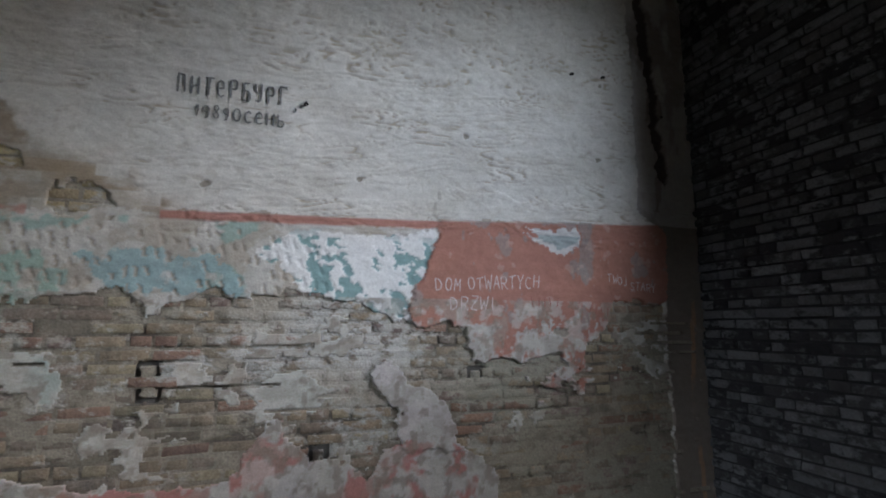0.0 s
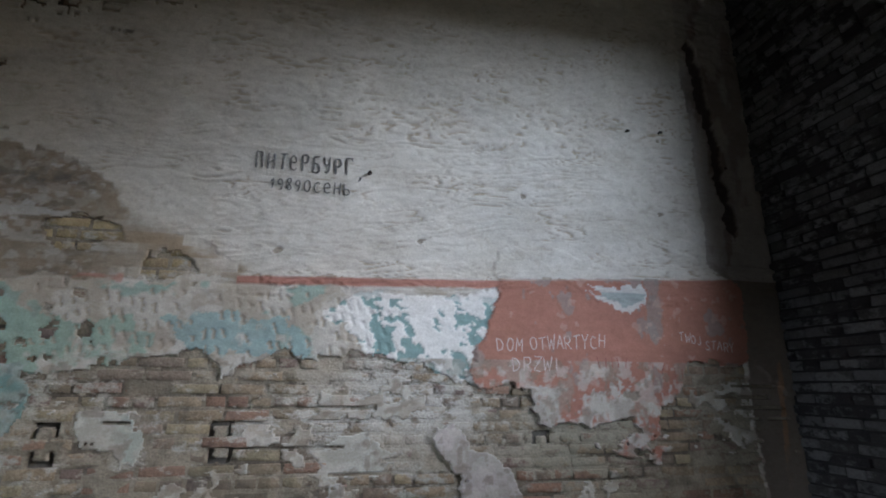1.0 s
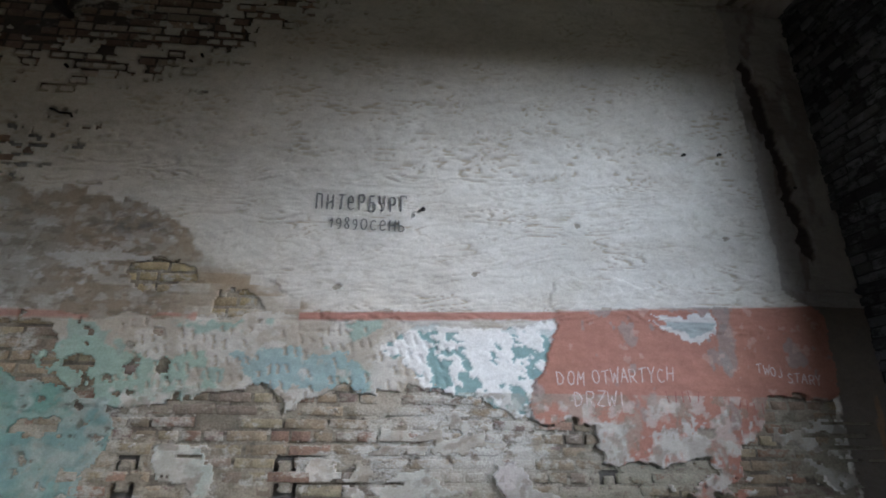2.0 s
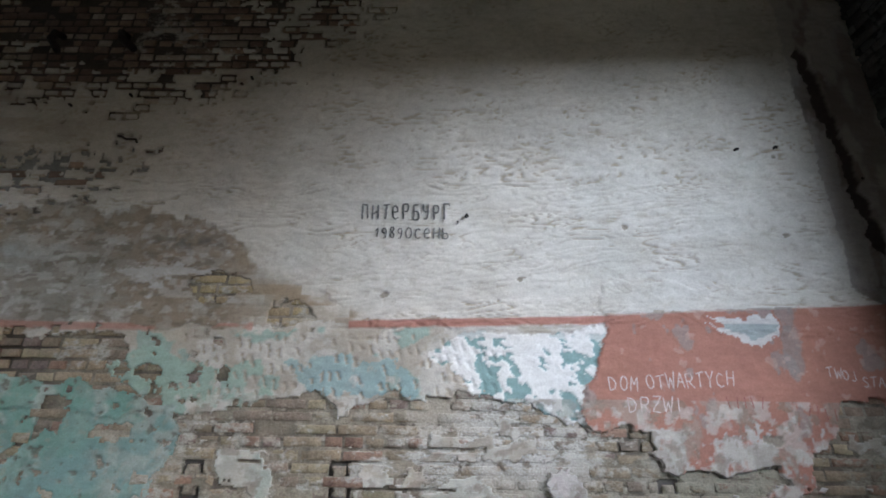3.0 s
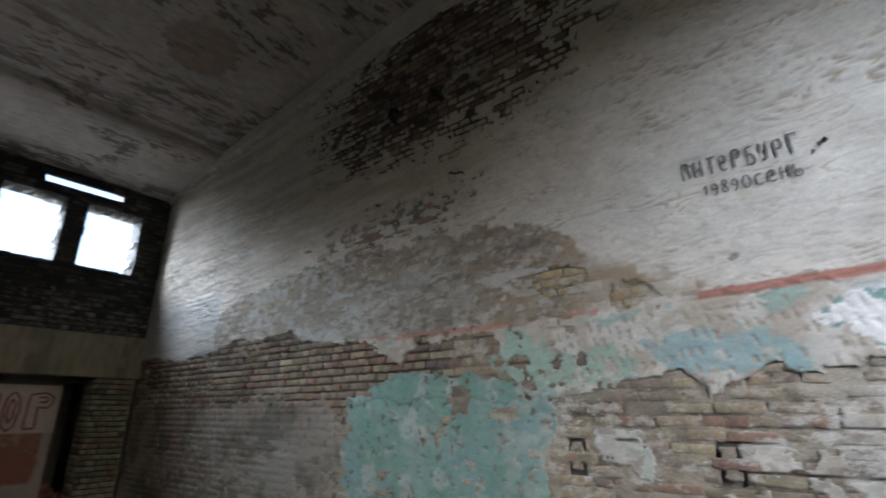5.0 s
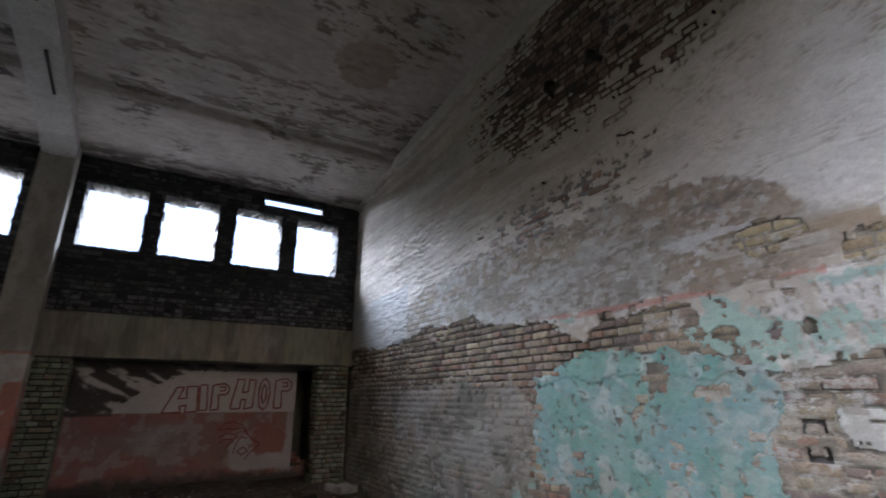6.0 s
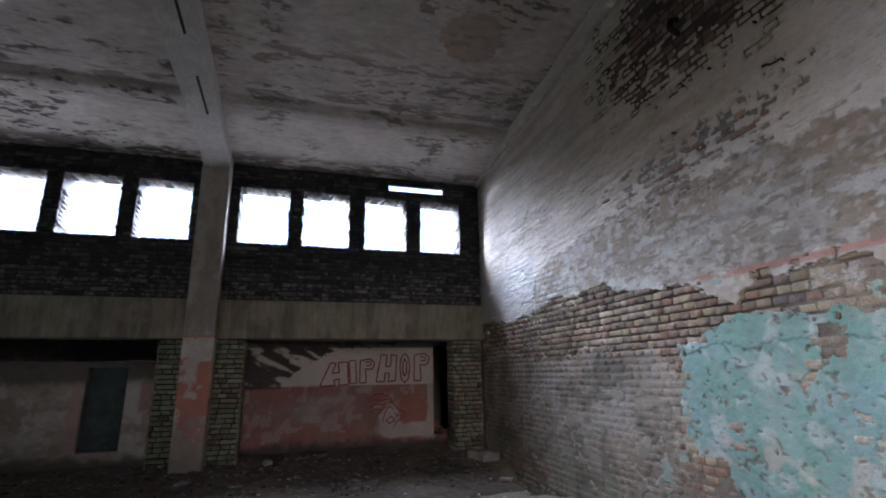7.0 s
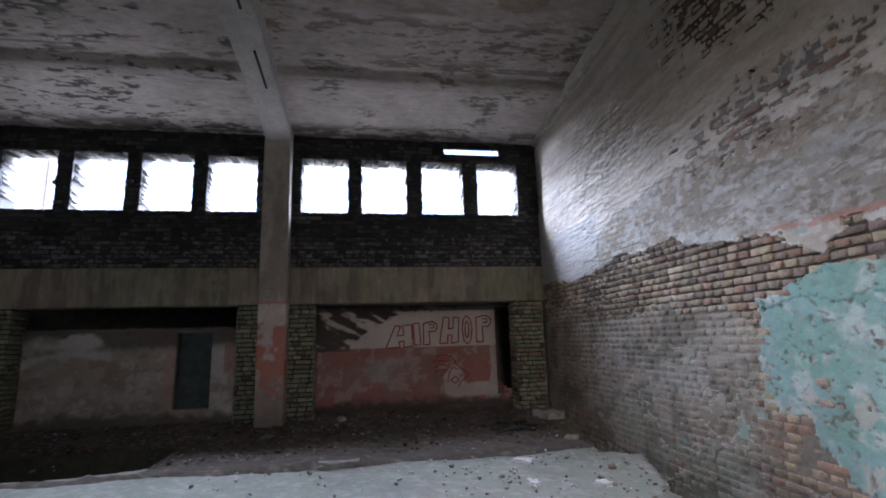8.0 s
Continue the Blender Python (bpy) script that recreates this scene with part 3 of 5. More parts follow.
    c = lay(c, low * step(0.50, 0.56, tealy - 0.12 * step(7.2, 7.6, x)) * 0.8, (0.27, 0.39, 0.345))
    for poly, rgb in ((TEAL_A, (0.31, 0.43, 0.36)), (TEAL_B, (0.295, 0.42, 0.425))):
        c = lay(c, inside(poly, xr, zr) * step(0.30, 0.42, fbm(x * 9, z * 6, 27)) * 0.9, rgb)
    raked = (x > 7.15) & (x < 9.3) & (zr < 2.13) & (zr > 1.74)
    c = lay(c, raked * gouges(x, z) * 0.8, (0.40, 0.345, 0.275))
    field = inside(TEAL_FIELD, xr, zr)
    c = lay(c, field, (0.175, 0.325, 0.275))
    c = lay(c, field * step(0.4, 0.62, fbm(x * 2.2, z * 2.4, 29)), (0.20, 0.335, 0.32))
    c = lay(c, field * step(0.44, 0.64, fbm(x * 3.4, z * 3.0, 28)) * 0.5, (0.28, 0.39, 0.365))
    c = lay(c, field * step(0.54, 0.68, mid) * 0.6, (0.45, 0.475, 0.45))
    c = lay(c, field * step(0.60, 0.66, fbm(x * 13, z * 13, 38, 3)) * 0.45, (0.16, 0.255, 0.23))
    c = lay(c, field * step(0.68, 0.72, fine) * 0.3, (0.34, 0.30, 0.23))
    c = lay(c, field * step(6.3, 7.2, x + 0.8 * (big - 0.5)) * step(0.42, 0.56, fbm(x * 7, z * 9, 55)) * 0.6, (0.42, 0.44, 0.40))
    c = lay(c, (field & (zr < 0.95)) * step(0.56, 0.62, fbm(x * 5, z * 5, 30)) * 0.7, (0.42, 0.39, 0.33))
    c = lay(c, field * step(0.69, 0.74, fbm(x * 20 + z * 8, z * 22, 50, 3)) * 0.8, (0.15, 0.15, 0.12))
    # white and teal flakes left of the red field
    flake = inside(FLAKES, xr, zr)
    c = lay(c, flake, (0.74, 0.735, 0.71))
    c = lay(c, flake * step(0.56, 0.58, flake_noise(x, z)), (0.22, 0.34, 0.33))
    c = lay(c, flake * (np.abs(zr - 2.16) < 0.03) * 0.6, (0.72, 0.71, 0.69))
    # red dado and its line
    top = line(RED_TOP, x) + 0.006 * (fbm(x * 9, z * 0 + 2, 49) - 0.5)
    red = inside(RED_FIELD, xr * 0.6 + x * 0.4, zr * 0.6 + z * 0.4) & (z < top + 0.012)
    under = np.clip(0.5 + (top - z) / 0.010, 0, 1)
    c = lay(c, red * under, (0.41, 0.19, 0.137))
    c = lay(c, red * step(0.5, 0.7, big) * 0.35, (0.35, 0.16, 0.13))
    c = lay(c, red * step(0.65, 0.69, fbm(x * 6, z * 5, 32)) * 0.7, (0.30, 0.27, 0.25))
    rub = np.exp(-((x - 11.19) / 0.07) ** 2) * step(1.75, 2.0, z) + 0.9 * np.exp(-((x - 10.60) / 0.06) ** 2 - ((z - 1.70) / 0.14) ** 2) + 0.5 * np.exp(-((x - 11.45) / 0.12) ** 2 - ((z - 2.05) / 0.1) ** 2)
    c = lay(c, red * step(0.40, 0.62, rub * (0.1 + 1.6 * fbm(x * 11, z * 9, 18, 4))) * 0.7, (0.285, 0.255, 0.235))
    c = lay(c, red * step(0.70, 0.74, fbm(x * 13, z * 13, 16, 3)) * 0.5, (0.52, 0.36, 0.30))
    worn = red & (zr < 1.56 + 0.35 * (mid - 0.5))
    c = lay(c, worn * step(0.49, 0.54, 0.6 * fbm(x * 9, z * 7, 33) + 0.4 * fbm(x * 24, z * 20, 15, 3)), (0.49, 0.45, 0.415))
    c = lay(c, inside(BLUE_TIP, xr, zr), (0.37, 0.42, 0.42))
    c = lay(c, inside(BLUE_TIP, xr, zr + 0.05) & ~inside(BLUE_TIP, xr, zr) & red, (0.62, 0.60, 0.58))
    c = lay(c, (inside(BLUE_TIP, xr, zr) & (z > 2.245)) * 0.8, (0.64, 0.62, 0.6))
    band = under * np.clip(0.5 + (z - top + 0.052 + 0.03 * (mid - 0.5)) / 0.010, 0, 1) * (x > 3.0) * (x < 10.0)
    there = np.where(x > 8.25, 1.0, (x < 7.6) * (x > 4.9) * step(0.42, 0.50, fbm(x * 3.6, z * 11, 34)) * 0.75)
    c = lay(c, band * there, (0.42, 0.20, 0.155))
    # pink and pale sheets low down
    c = lay(c, inside(HANGING, xr, zr), (0.50, 0.455, 0.43))
    pink = inside(PINK_LOW, xr, zr)
    c = lay(c, pink, (0.50, 0.47, 0.44))
    c = lay(c, pink * step(0.44, 0.5, fbm(x * 5, z * 5, 35)), (0.46, 0.22, 0.19))
    c = lay(c, (inside(PALE_SPOT, xr, zr) | inside(PALE_BLOT, xr, zr)), (0.54, 0.535, 0.48))
    c = lay(c, inside(PALE_SPOT, xr, zr) * step(0.45, 0.6, fbm(x * 8, z * 8, 5)) * 0.6, (0.36, 0.42, 0.38))
    c = lay(c, (z < 1.75) * step(0.50, 0.60, fbm(x * 7, z * 7, 46)) * (x > 7.3) * 0.55, (0.34, 0.31, 0.26))
    c = lay(c, (z < 1.75) * step(0.52, 0.57, fbm(x * 12, z * 12, 53)) * (x > 7.3) * 0.55, (0.55, 0.53, 0.48))
    c = lay(c, (z < 1.75) * step(0.58, 0.63, fbm(x * 17, z * 17, 47)) * (x > 7.3) * 0.6, (0.24, 0.20, 0.155))
    # bare, stained concrete of the corner post, thinly limed above the dado
    post = xr * 0.5 + x * 0.5 > 11.72 + 0.22 * step(2.5, 2.3, z)
    c = lay(c, post & (z > 2.38), (0.43, 0.395, 0.36))
    c = lay(c, post & (z <= 2.38), (0.20, 0.165, 0.135))
    c = lay(c, post * step(0.5, 0.62, fbm(x * 5, z * 2.2, 36)) * 0.6, (0.20, 0.17, 0.145))
    c = lay(c, (np.abs(x - 12.17 - 0.02 * np.sin(z * 5)) < 0.022) * (z < 1.9) * step(0.4, 0.55, fbm(x * 4, z * 3, 35)) * 0.8, (0.36, 0.22, 0.13))
    c = lay(c, step(0.50, 0.58, fbm(x * 9, z * 3.5, 34) - 1.6 * np.abs(x - 11.86 - 0.07 * (4.4 - z) / 1.7)) * (z > 2.5) * (z < 4.85) * 0.7, (0.20, 0.165, 0.145))
    c = lay(c, chipped(x, z), (0.30, 0.265, 0.215))
    gash = gash_at(x, z)
    c = lay(c, gash, (0.075, 0.058, 0.052))
    # rafter let into the wall
    over = z - line(RAFTER, x) + 0.10 * step(0.7, 0.0, x)
    # streaky dark colour stands in for a shaded groove below the rafter
    c = lay(c, (over > -0.10) * (over < 0) * step(0.46, 0.60, fbm(x * 5, z * 30 - x * 2.6, 7)) * 0.5, (0.22, 0.175, 0.13))
    c = lay(c, (over > 0) * 0.85, (0.46, 0.425, 0.375))
    return np.clip(c, 0.01, 0.85)


CHIPS = [(9.43, 2.55, 0.032), (8.48, 2.42, 0.03), (8.0, 2.17, 0.03), (11.35, 2.9, 0.03), (10.2, 2.95, 0.03), (11.4, 3.55, 0.025), (6.0, 4.02, 0.03), (10.95, 1.52, 0.06), (5.34, 3.62, 0.04)]


def chipped(x, z):
    hit = np.zeros(np.shape(x), bool)
    for cx, cz, r in CHIPS:
        hit |= np.hypot((x - cx) * 0.8, (z - cz) * 1.3) < 0.75 * r * (0.2 + 1.5 * fbm(x * 30, z * 30, 39, 2))
    return hit


def gash_at(x, z):
    """A long narrow split down the corner post, leaning and jagged."""
    mid = 11.845 + 0.08 * (4.5 - z) + 0.10 * (fbm(0 * x + 3, z * 4, 37) - 0.5) + 0.05 * (fbm(x * 2, z * 19, 33, 3) - 0.5)
    wide = 0.058 * step(2.70, 2.85, z) * (1 - step(4.5, 4.62, z)) * (0.25 + 1.3 * fbm(x * 3, z * 7, 38))
    return np.abs(x - mid) < wide


def end_wall_relief(x, z):
    xr, zr = ragged(x, z)
    laps = strokes(x, z)
    h = 0.017 + 0.010 * (fbm(x * 1.5, z * 1.5, 41) - 0.5) + 0.016 * (fbm(x * 7, z * 9, 42) - 0.5)
    white = zr > line(WHITE_FOOT, xr)
    sheets = inside(RED_FIELD, xr, zr) | inside(HANGING, xr, zr) | inside(PINK_LOW, xr, zr)
    h = np.where((zr < 1.62) & ~sheets, 0.008 + 0.6 * (h - 0.017), h)
    h += white * (0.002 + 0.022 * laps[..., 0] - 0.010 * laps[..., 1] + 0.016 * (fbm(x * 2.6 + z, z * 8 - x, 43) - 0.5))
    row = (z + 0.385) / 0.0757
    bed = np.minimum(row - np.floor(row), np.ceil(row) - row)
    end = x / 0.262 + 0.5 * (np.floor(row) % 2)
    end = np.minimum(end - np.floor(end), np.ceil(end) - end)
    ghost = ((x > 7.1) & (x < 8.6) & (zr < line(WHITE_FOOT, xr) + 0.03) & (zr > 2.1)) * 1.0
    ghost = np.maximum(ghost, 0.8 * step(4.2, 2.8, x) * (z > 2.4) * (z < 4.9))
    h -= ghost * 0.007 * step(0.44, 0.58, fbm(x * 4, z * 5, 32, 3)) * np.maximum(step(0.14, 0.05, bed), step(0.05, 0.02, end))
    h -= ((x > 7.15) & (x < 9.3) & (zr < 2.13) & (zr > 1.74)) * gouges(x, z) * 0.009
    h -= inside(TEAL_FIELD, xr, zr) * step(0.69, 0.74, fbm(x * 20 + z * 8, z * 22, 50, 3)) * 0.008
    h += (inside(RED_FIELD, xr, zr) | inside(HANGING, xr, zr)) * 0.014 - (inside(FLAKES, xr, zr) & (flake_noise(x, z) > 0.565)) * 0.006
    calm = step(8.15, 8.25, x) * step(9.15, 9.05, x) * step(2.78, 2.83, z) * step(3.2, 3.14, z)
    h = h + calm * (0.022 + 0.12 * (h - 0.022) - h)
    a, b = laid_bare(x, z)
    thin = np.clip(np.exp(-1.2 * np.minimum(a, b) ** 2) * 1.3, 0, 1)
    h = h * (1 - thin) + (0.010 + 0.006 * (fbm(x * 7, z * 9, 42) - 0.5)) * thin
    h += (z - line(RAFTER, x) + 0.10 * step(0.7, 0.0, x) > 0) * 0.07 - gash_at(x, z) * 0.03 - chipped(x, z) * 0.014 + step(11.62, 11.95, x) * 0.02
    return h


wall_north = group_of("wall_north", "brick end wall with peeling white, red and teal plaster", "wall")
block("masonry", (-0.4, 0.035, -0.8), (SPAN + 0.4, 0.5, 6.4), MASONRY, wall_north)
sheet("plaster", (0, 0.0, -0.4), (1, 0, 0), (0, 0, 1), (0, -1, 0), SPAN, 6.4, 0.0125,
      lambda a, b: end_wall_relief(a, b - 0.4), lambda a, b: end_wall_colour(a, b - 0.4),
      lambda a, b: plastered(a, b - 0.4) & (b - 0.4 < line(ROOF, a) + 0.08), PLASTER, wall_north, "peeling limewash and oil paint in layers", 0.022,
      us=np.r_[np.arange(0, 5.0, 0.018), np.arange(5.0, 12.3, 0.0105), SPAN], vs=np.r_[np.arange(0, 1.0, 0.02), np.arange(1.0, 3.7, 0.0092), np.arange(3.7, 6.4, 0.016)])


# mortar bed with putlog holes


def bed_relief(x, z):
    loose = 0.26 * step(0.54, 0.64, fbm(x * 2.4, z * 9, 52)) + step(6.6, 5.4, x) * (0.10 + 0.9 * step(1.30, 1.75, z + 0.5 * (fbm(x * 2, z * 2.5, 53) - 0.5)))
    h = 0.001 - 0.006 * fbm(x * 5, z * 6, 51) + 0.003 * step(1.5, 1.2, z) - 0.024 * np.clip(loose, 0, 1.3) * (z < 3)
    for jz, j0, j1 in OPEN_JOINTS:
        h = np.where((np.abs(z - jz) < 0.008) & (x > j0) & (x < j1) & (fbm(x * 3, z * 0 + jz, 8, 3) > 0.46), -0.022, h)
    for px, pz, way in PUTLOGS:
        rough = 0.012 * (fbm(x * 40, z * 40, 6, 2) - 0.5)
        hole = (np.abs(x - px + rough) < 0.062) & (np.abs(z - pz + rough) < 0.040)
        stub = (np.abs(x - px + rough) < 0.040) & ((z - pz) * way < 0.016 + rough)
        h = np.where(hole, np.where(stub, 0.002, -0.11), h)
    return h


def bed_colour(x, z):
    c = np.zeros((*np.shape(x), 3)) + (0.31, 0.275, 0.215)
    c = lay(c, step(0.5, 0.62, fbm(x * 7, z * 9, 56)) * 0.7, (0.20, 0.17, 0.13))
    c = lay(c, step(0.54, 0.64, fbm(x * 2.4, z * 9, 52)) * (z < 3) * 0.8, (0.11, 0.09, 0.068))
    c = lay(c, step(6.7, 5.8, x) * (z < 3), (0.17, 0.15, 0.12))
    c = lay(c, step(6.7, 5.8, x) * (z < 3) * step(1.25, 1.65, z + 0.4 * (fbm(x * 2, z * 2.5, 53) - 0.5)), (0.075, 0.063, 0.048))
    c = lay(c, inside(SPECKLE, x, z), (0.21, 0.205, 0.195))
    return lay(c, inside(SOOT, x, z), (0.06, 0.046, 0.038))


def coat_of(x, z, rng=None):
    """Lime, soot or teal left on the bricks: colour and how much of it."""
    x, z = np.asarray(x, float), np.asarray(z, float)
    c = np.zeros((*x.shape, 3)) + (0.385, 0.335, 0.262)
    c = lay(c, step(0.45, 0.6, fbm(x * 1.6, z * 2.4, 61)) * 0.8, (0.45, 0.43, 0.385))
    c = lay(c, np.exp(-((x - 9.3) / 0.9) ** 2 - ((z - 1.42) / 0.16) ** 2), (0.52, 0.50, 0.455))
    grey = step(5.3, 4.3, x + 1.2 * (fbm(x * 1.3, z * 1.3, 60) - 0.5)) * step(1.85, 1.5, z + 0.5 * (fbm(x * 1.6, z * 1.6, 59) - 0.5))
    c = lay(c, grey * 0.85, (0.25, 0.225, 0.19))
    c = lay(c, grey * step(0.48, 0.58, fbm(x * 1.8, z * 1.8, 65)) * 0.8, (0.27, 0.258, 0.23))
    c = lay(c, grey * step(0.52, 0.60, fbm(x * 2.4, z * 2.4, 66)) * 0.6, (0.23, 0.18, 0.14))
    c = lay(c, grey * step(0.9, 0.2, z) * step(0.42, 0.58, fbm(x * 2.2, z * 2.2, 67)) * 0.6, (0.15, 0.175, 0.13))
    c = lay(c, step(9.9, 10.5, x + 0.4 * (fbm(x * 2, z * 2, 58) - 0.5)) * 0.85, (0.29, 0.265, 0.20))
    c = lay(c, grey * step(0.50, 0.62, fbm(x * 3.2, z * 4.2, 69)) * 0.75, (0.125, 0.11, 0.085))
    soot = inside(SOOT, x, z) | inside(SPECKLE, x, z)
    c = lay(c, soot, (0.36, 0.32, 0.27))
    much = 0.425 + 0.30 * (fbm(x * 1.6, z * 2.2, 62) - 0.5) + 0.36 * (fbm(x * 5, z * 7, 64) - 0.5)
    much = much + 0.16 * np.exp(-((x - 9.2) / 1.0) ** 2 - ((z - 1.3) / 0.3) ** 2) + 0.08 * ((x > 10.2) & (z < 1.6)) + 0.22 * grey
    much = much - 0.10 * ((x > 2.4) & (x < 6.2) & (z > 1.6)) - 0.04 * ((x < 8.8) & (z < 1.0)) - 0.06 * soot
    return np.concatenate([c, much[..., None]], -1)


def brick_tint(x, z, rng):
    rgb = any_tint([(36, (0.31, 0.245, 0.17)), (16, (0.285, 0.18, 0.13)), (24, (0.26, 0.205, 0.16)), (16, (0.34, 0.285, 0.19)), (8, (0.24, 0.175, 0.15))], x, rng, 0.14)
    rgb = rgb + 0.10 * (fbm(x * 0.8, z * 1.2, 63) - 0.5)[:, None] * (1, 0.4, 0)
    rgb = rgb * (1 - step(5.4, 4.6, x) * (1 - 0.62 - 0.85 * step(0.35, 0.65, fbm(x * 1.9, z * 2.6, 68)) * 0.6))[:, None]
    ochre = (x > 6.7) & (x < 8.1) & (z > 2.2) & (z < 2.62)
    rgb = np.where(ochre[:, None], any_tint([(60, (0.40, 0.32, 0.185)), (40, (0.34, 0.27, 0.17))], x, rng, 0.2), rgb)
    smoke = np.exp(-((x - 8.3) / 0.35) ** 2 - ((z - 0.95) / 0.14) ** 2) * 0.7
    rgb = rgb * (1 - smoke[:, None]) + smoke[:, None] * np.array((0.055, 0.05, 0.048))
    black = inside(SOOT, x, z) | inside(SPECKLE, x, z)
    dark = any_tint([(45, (0.165, 0.112, 0.084)), (35, (0.23, 0.16, 0.118)), (20, (0.33, 0.275, 0.22))], x, rng) * np.where(z < 4, 1.25, 1.0)[:, None]
    return np.where(black[:, None], dark, rgb)


def brick_shows(x, z):
    hidden = np.ones(len(x), bool)
    for dx, dz in ((-0.1, 0), (0, 0), (0.1, 0), (0, -0.03), (0, 0.03)):
        hidden &= plastered(x + dx, z + dz)
    shows = ~hidden & (z < line(ROOF, x))
    return shows


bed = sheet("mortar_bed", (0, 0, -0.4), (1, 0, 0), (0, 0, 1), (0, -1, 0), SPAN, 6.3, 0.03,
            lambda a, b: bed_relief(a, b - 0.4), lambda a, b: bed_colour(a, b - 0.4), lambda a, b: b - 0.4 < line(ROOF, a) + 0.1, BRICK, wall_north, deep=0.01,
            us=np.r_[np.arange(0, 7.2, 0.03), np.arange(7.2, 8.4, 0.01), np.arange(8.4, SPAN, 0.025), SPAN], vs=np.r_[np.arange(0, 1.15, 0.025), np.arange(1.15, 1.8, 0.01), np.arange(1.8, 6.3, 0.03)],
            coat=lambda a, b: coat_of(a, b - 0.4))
brickwall("brick_courses", wall_north, (0, 0, -0.385), (1, 0, 0), (0, 0, 1), (0, -1, 0), SPAN, 6.2, 0.0757,
          lambda a, b: brick_shows(a, b - 0.385), lambda a, b, r: brick_tint(a, b - 0.385, r), lambda a, b, r: coat_of(a, b - 0.385), 5,
          lambda a, b: (a > 6.9) & (a < 9.6) & (b > 1.25) & (b < 2.2), 0.003, 0.05, 0.0035, gap=0.012,
          cuts=[(px - 0.062, px + 0.062, pz + 0.385 - 0.03, pz + 0.385 + 0.03) for px, pz, way in PUTLOGS],
          smear=lambda a, b: coat_of(a, b - 0.385), wild=lambda a, b: 2.2 if a < 6.4 else 1.2, short=lambda a: 0.85 if a < 6.3 else 0.12)


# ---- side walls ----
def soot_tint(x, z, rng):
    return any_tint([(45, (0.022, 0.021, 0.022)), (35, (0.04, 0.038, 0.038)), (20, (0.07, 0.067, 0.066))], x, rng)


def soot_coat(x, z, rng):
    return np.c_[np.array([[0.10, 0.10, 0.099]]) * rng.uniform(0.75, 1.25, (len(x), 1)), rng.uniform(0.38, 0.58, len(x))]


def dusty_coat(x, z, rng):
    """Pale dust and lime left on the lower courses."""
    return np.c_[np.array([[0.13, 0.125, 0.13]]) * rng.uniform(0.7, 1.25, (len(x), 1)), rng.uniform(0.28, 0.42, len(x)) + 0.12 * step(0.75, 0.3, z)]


def mossy_tint(x, z, rng):
    return any_tint([(60, (0.17, 0.185, 0.125)), (25, (0.205, 0.165, 0.115)), (15, (0.11, 0.095, 0.07))], x, rng)


def mossy_coat(x, z, rng):
    return np.c_[np.tile((0.25, 0.27, 0.205), (len(x), 1)), rng.uniform(0.25, 0.55, len(x))]


SILL, HEAD, BEAM_LO, BEAM_HI = 3.68, 4.72, 2.05, 2.70
WIDE = 0.84


def window_spans(bay):
    """The four openings of a bay, as distances south of the end wall."""
    first = 0.42 if bay == 0 else BAY * bay + 0.40
    gap = 1.07 if bay == 0 else 1.075
    return [(first + gap * k, first + gap * k + WIDE - 0.05 * (bay == 0) * (k < 2)) for k in range(4)]


SPANS = [s for bay in range(4) for s in window_spans(bay)]
rag = random.Random(4)


SLOT = (0.76, 1.84, 4.88, 5.0)      # a gap knocked out under the eaves


def window_wall(x, side, openings, name, label, floor):
    """A long wall with a high band of raw window holes; side is the way into the hall."""
    wall = group_of(name, label, "wall")
    lo, hi = (x - 0.42, x) if side > 0 else (x, x + 0.42)
    L = -END
    bm = bmesh.new()
    box(bm, (lo, -L, BEAM_HI if floor else -0.6), (hi, 0.5, SILL))
    if floor:
        box(bm, (lo, -L, HEAD), (hi, 0.5, SLOT[2]))
        box(bm, (lo, -SLOT[0], SLOT[2]), (hi, 0.5, SLOT[3]))
        box(bm, (lo, -L, SLOT[2]), (hi, -SLOT[1], SLOT[3]))
        box(bm, (lo, -SLOT[0], SLOT[3]), (hi, 0.5, 5.5))
        box(bm, (lo, -L, SLOT[3]), (hi, -SLOT[1], 5.5))
        box(bm, (hi - 0.07, -SLOT[1], SLOT[3]), (hi, -SLOT[0], 5.5))
    else:
        box(bm, (lo, -L, HEAD), (hi, 0.5, 5.5))
    edge = 0.0
    for a, b in openings + [(L, L)]:
        box(bm, (lo, -a, SILL), (hi, -edge if edge else 0.5, HEAD))
        edge = b
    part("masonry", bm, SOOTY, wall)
    return wall


wall_west = window_wall(0.0, 1, SPANS, "wall_west", "sooty brick wall with a band of unglazed windows over a concrete beam", True)
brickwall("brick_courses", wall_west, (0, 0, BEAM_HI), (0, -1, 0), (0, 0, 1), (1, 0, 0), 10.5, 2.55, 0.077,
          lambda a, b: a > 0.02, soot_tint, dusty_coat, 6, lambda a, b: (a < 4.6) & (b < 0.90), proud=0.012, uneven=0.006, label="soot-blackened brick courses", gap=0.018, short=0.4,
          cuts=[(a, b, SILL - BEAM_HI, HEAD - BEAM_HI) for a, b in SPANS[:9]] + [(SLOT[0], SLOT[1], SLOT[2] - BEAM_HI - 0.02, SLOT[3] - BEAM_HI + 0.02)])

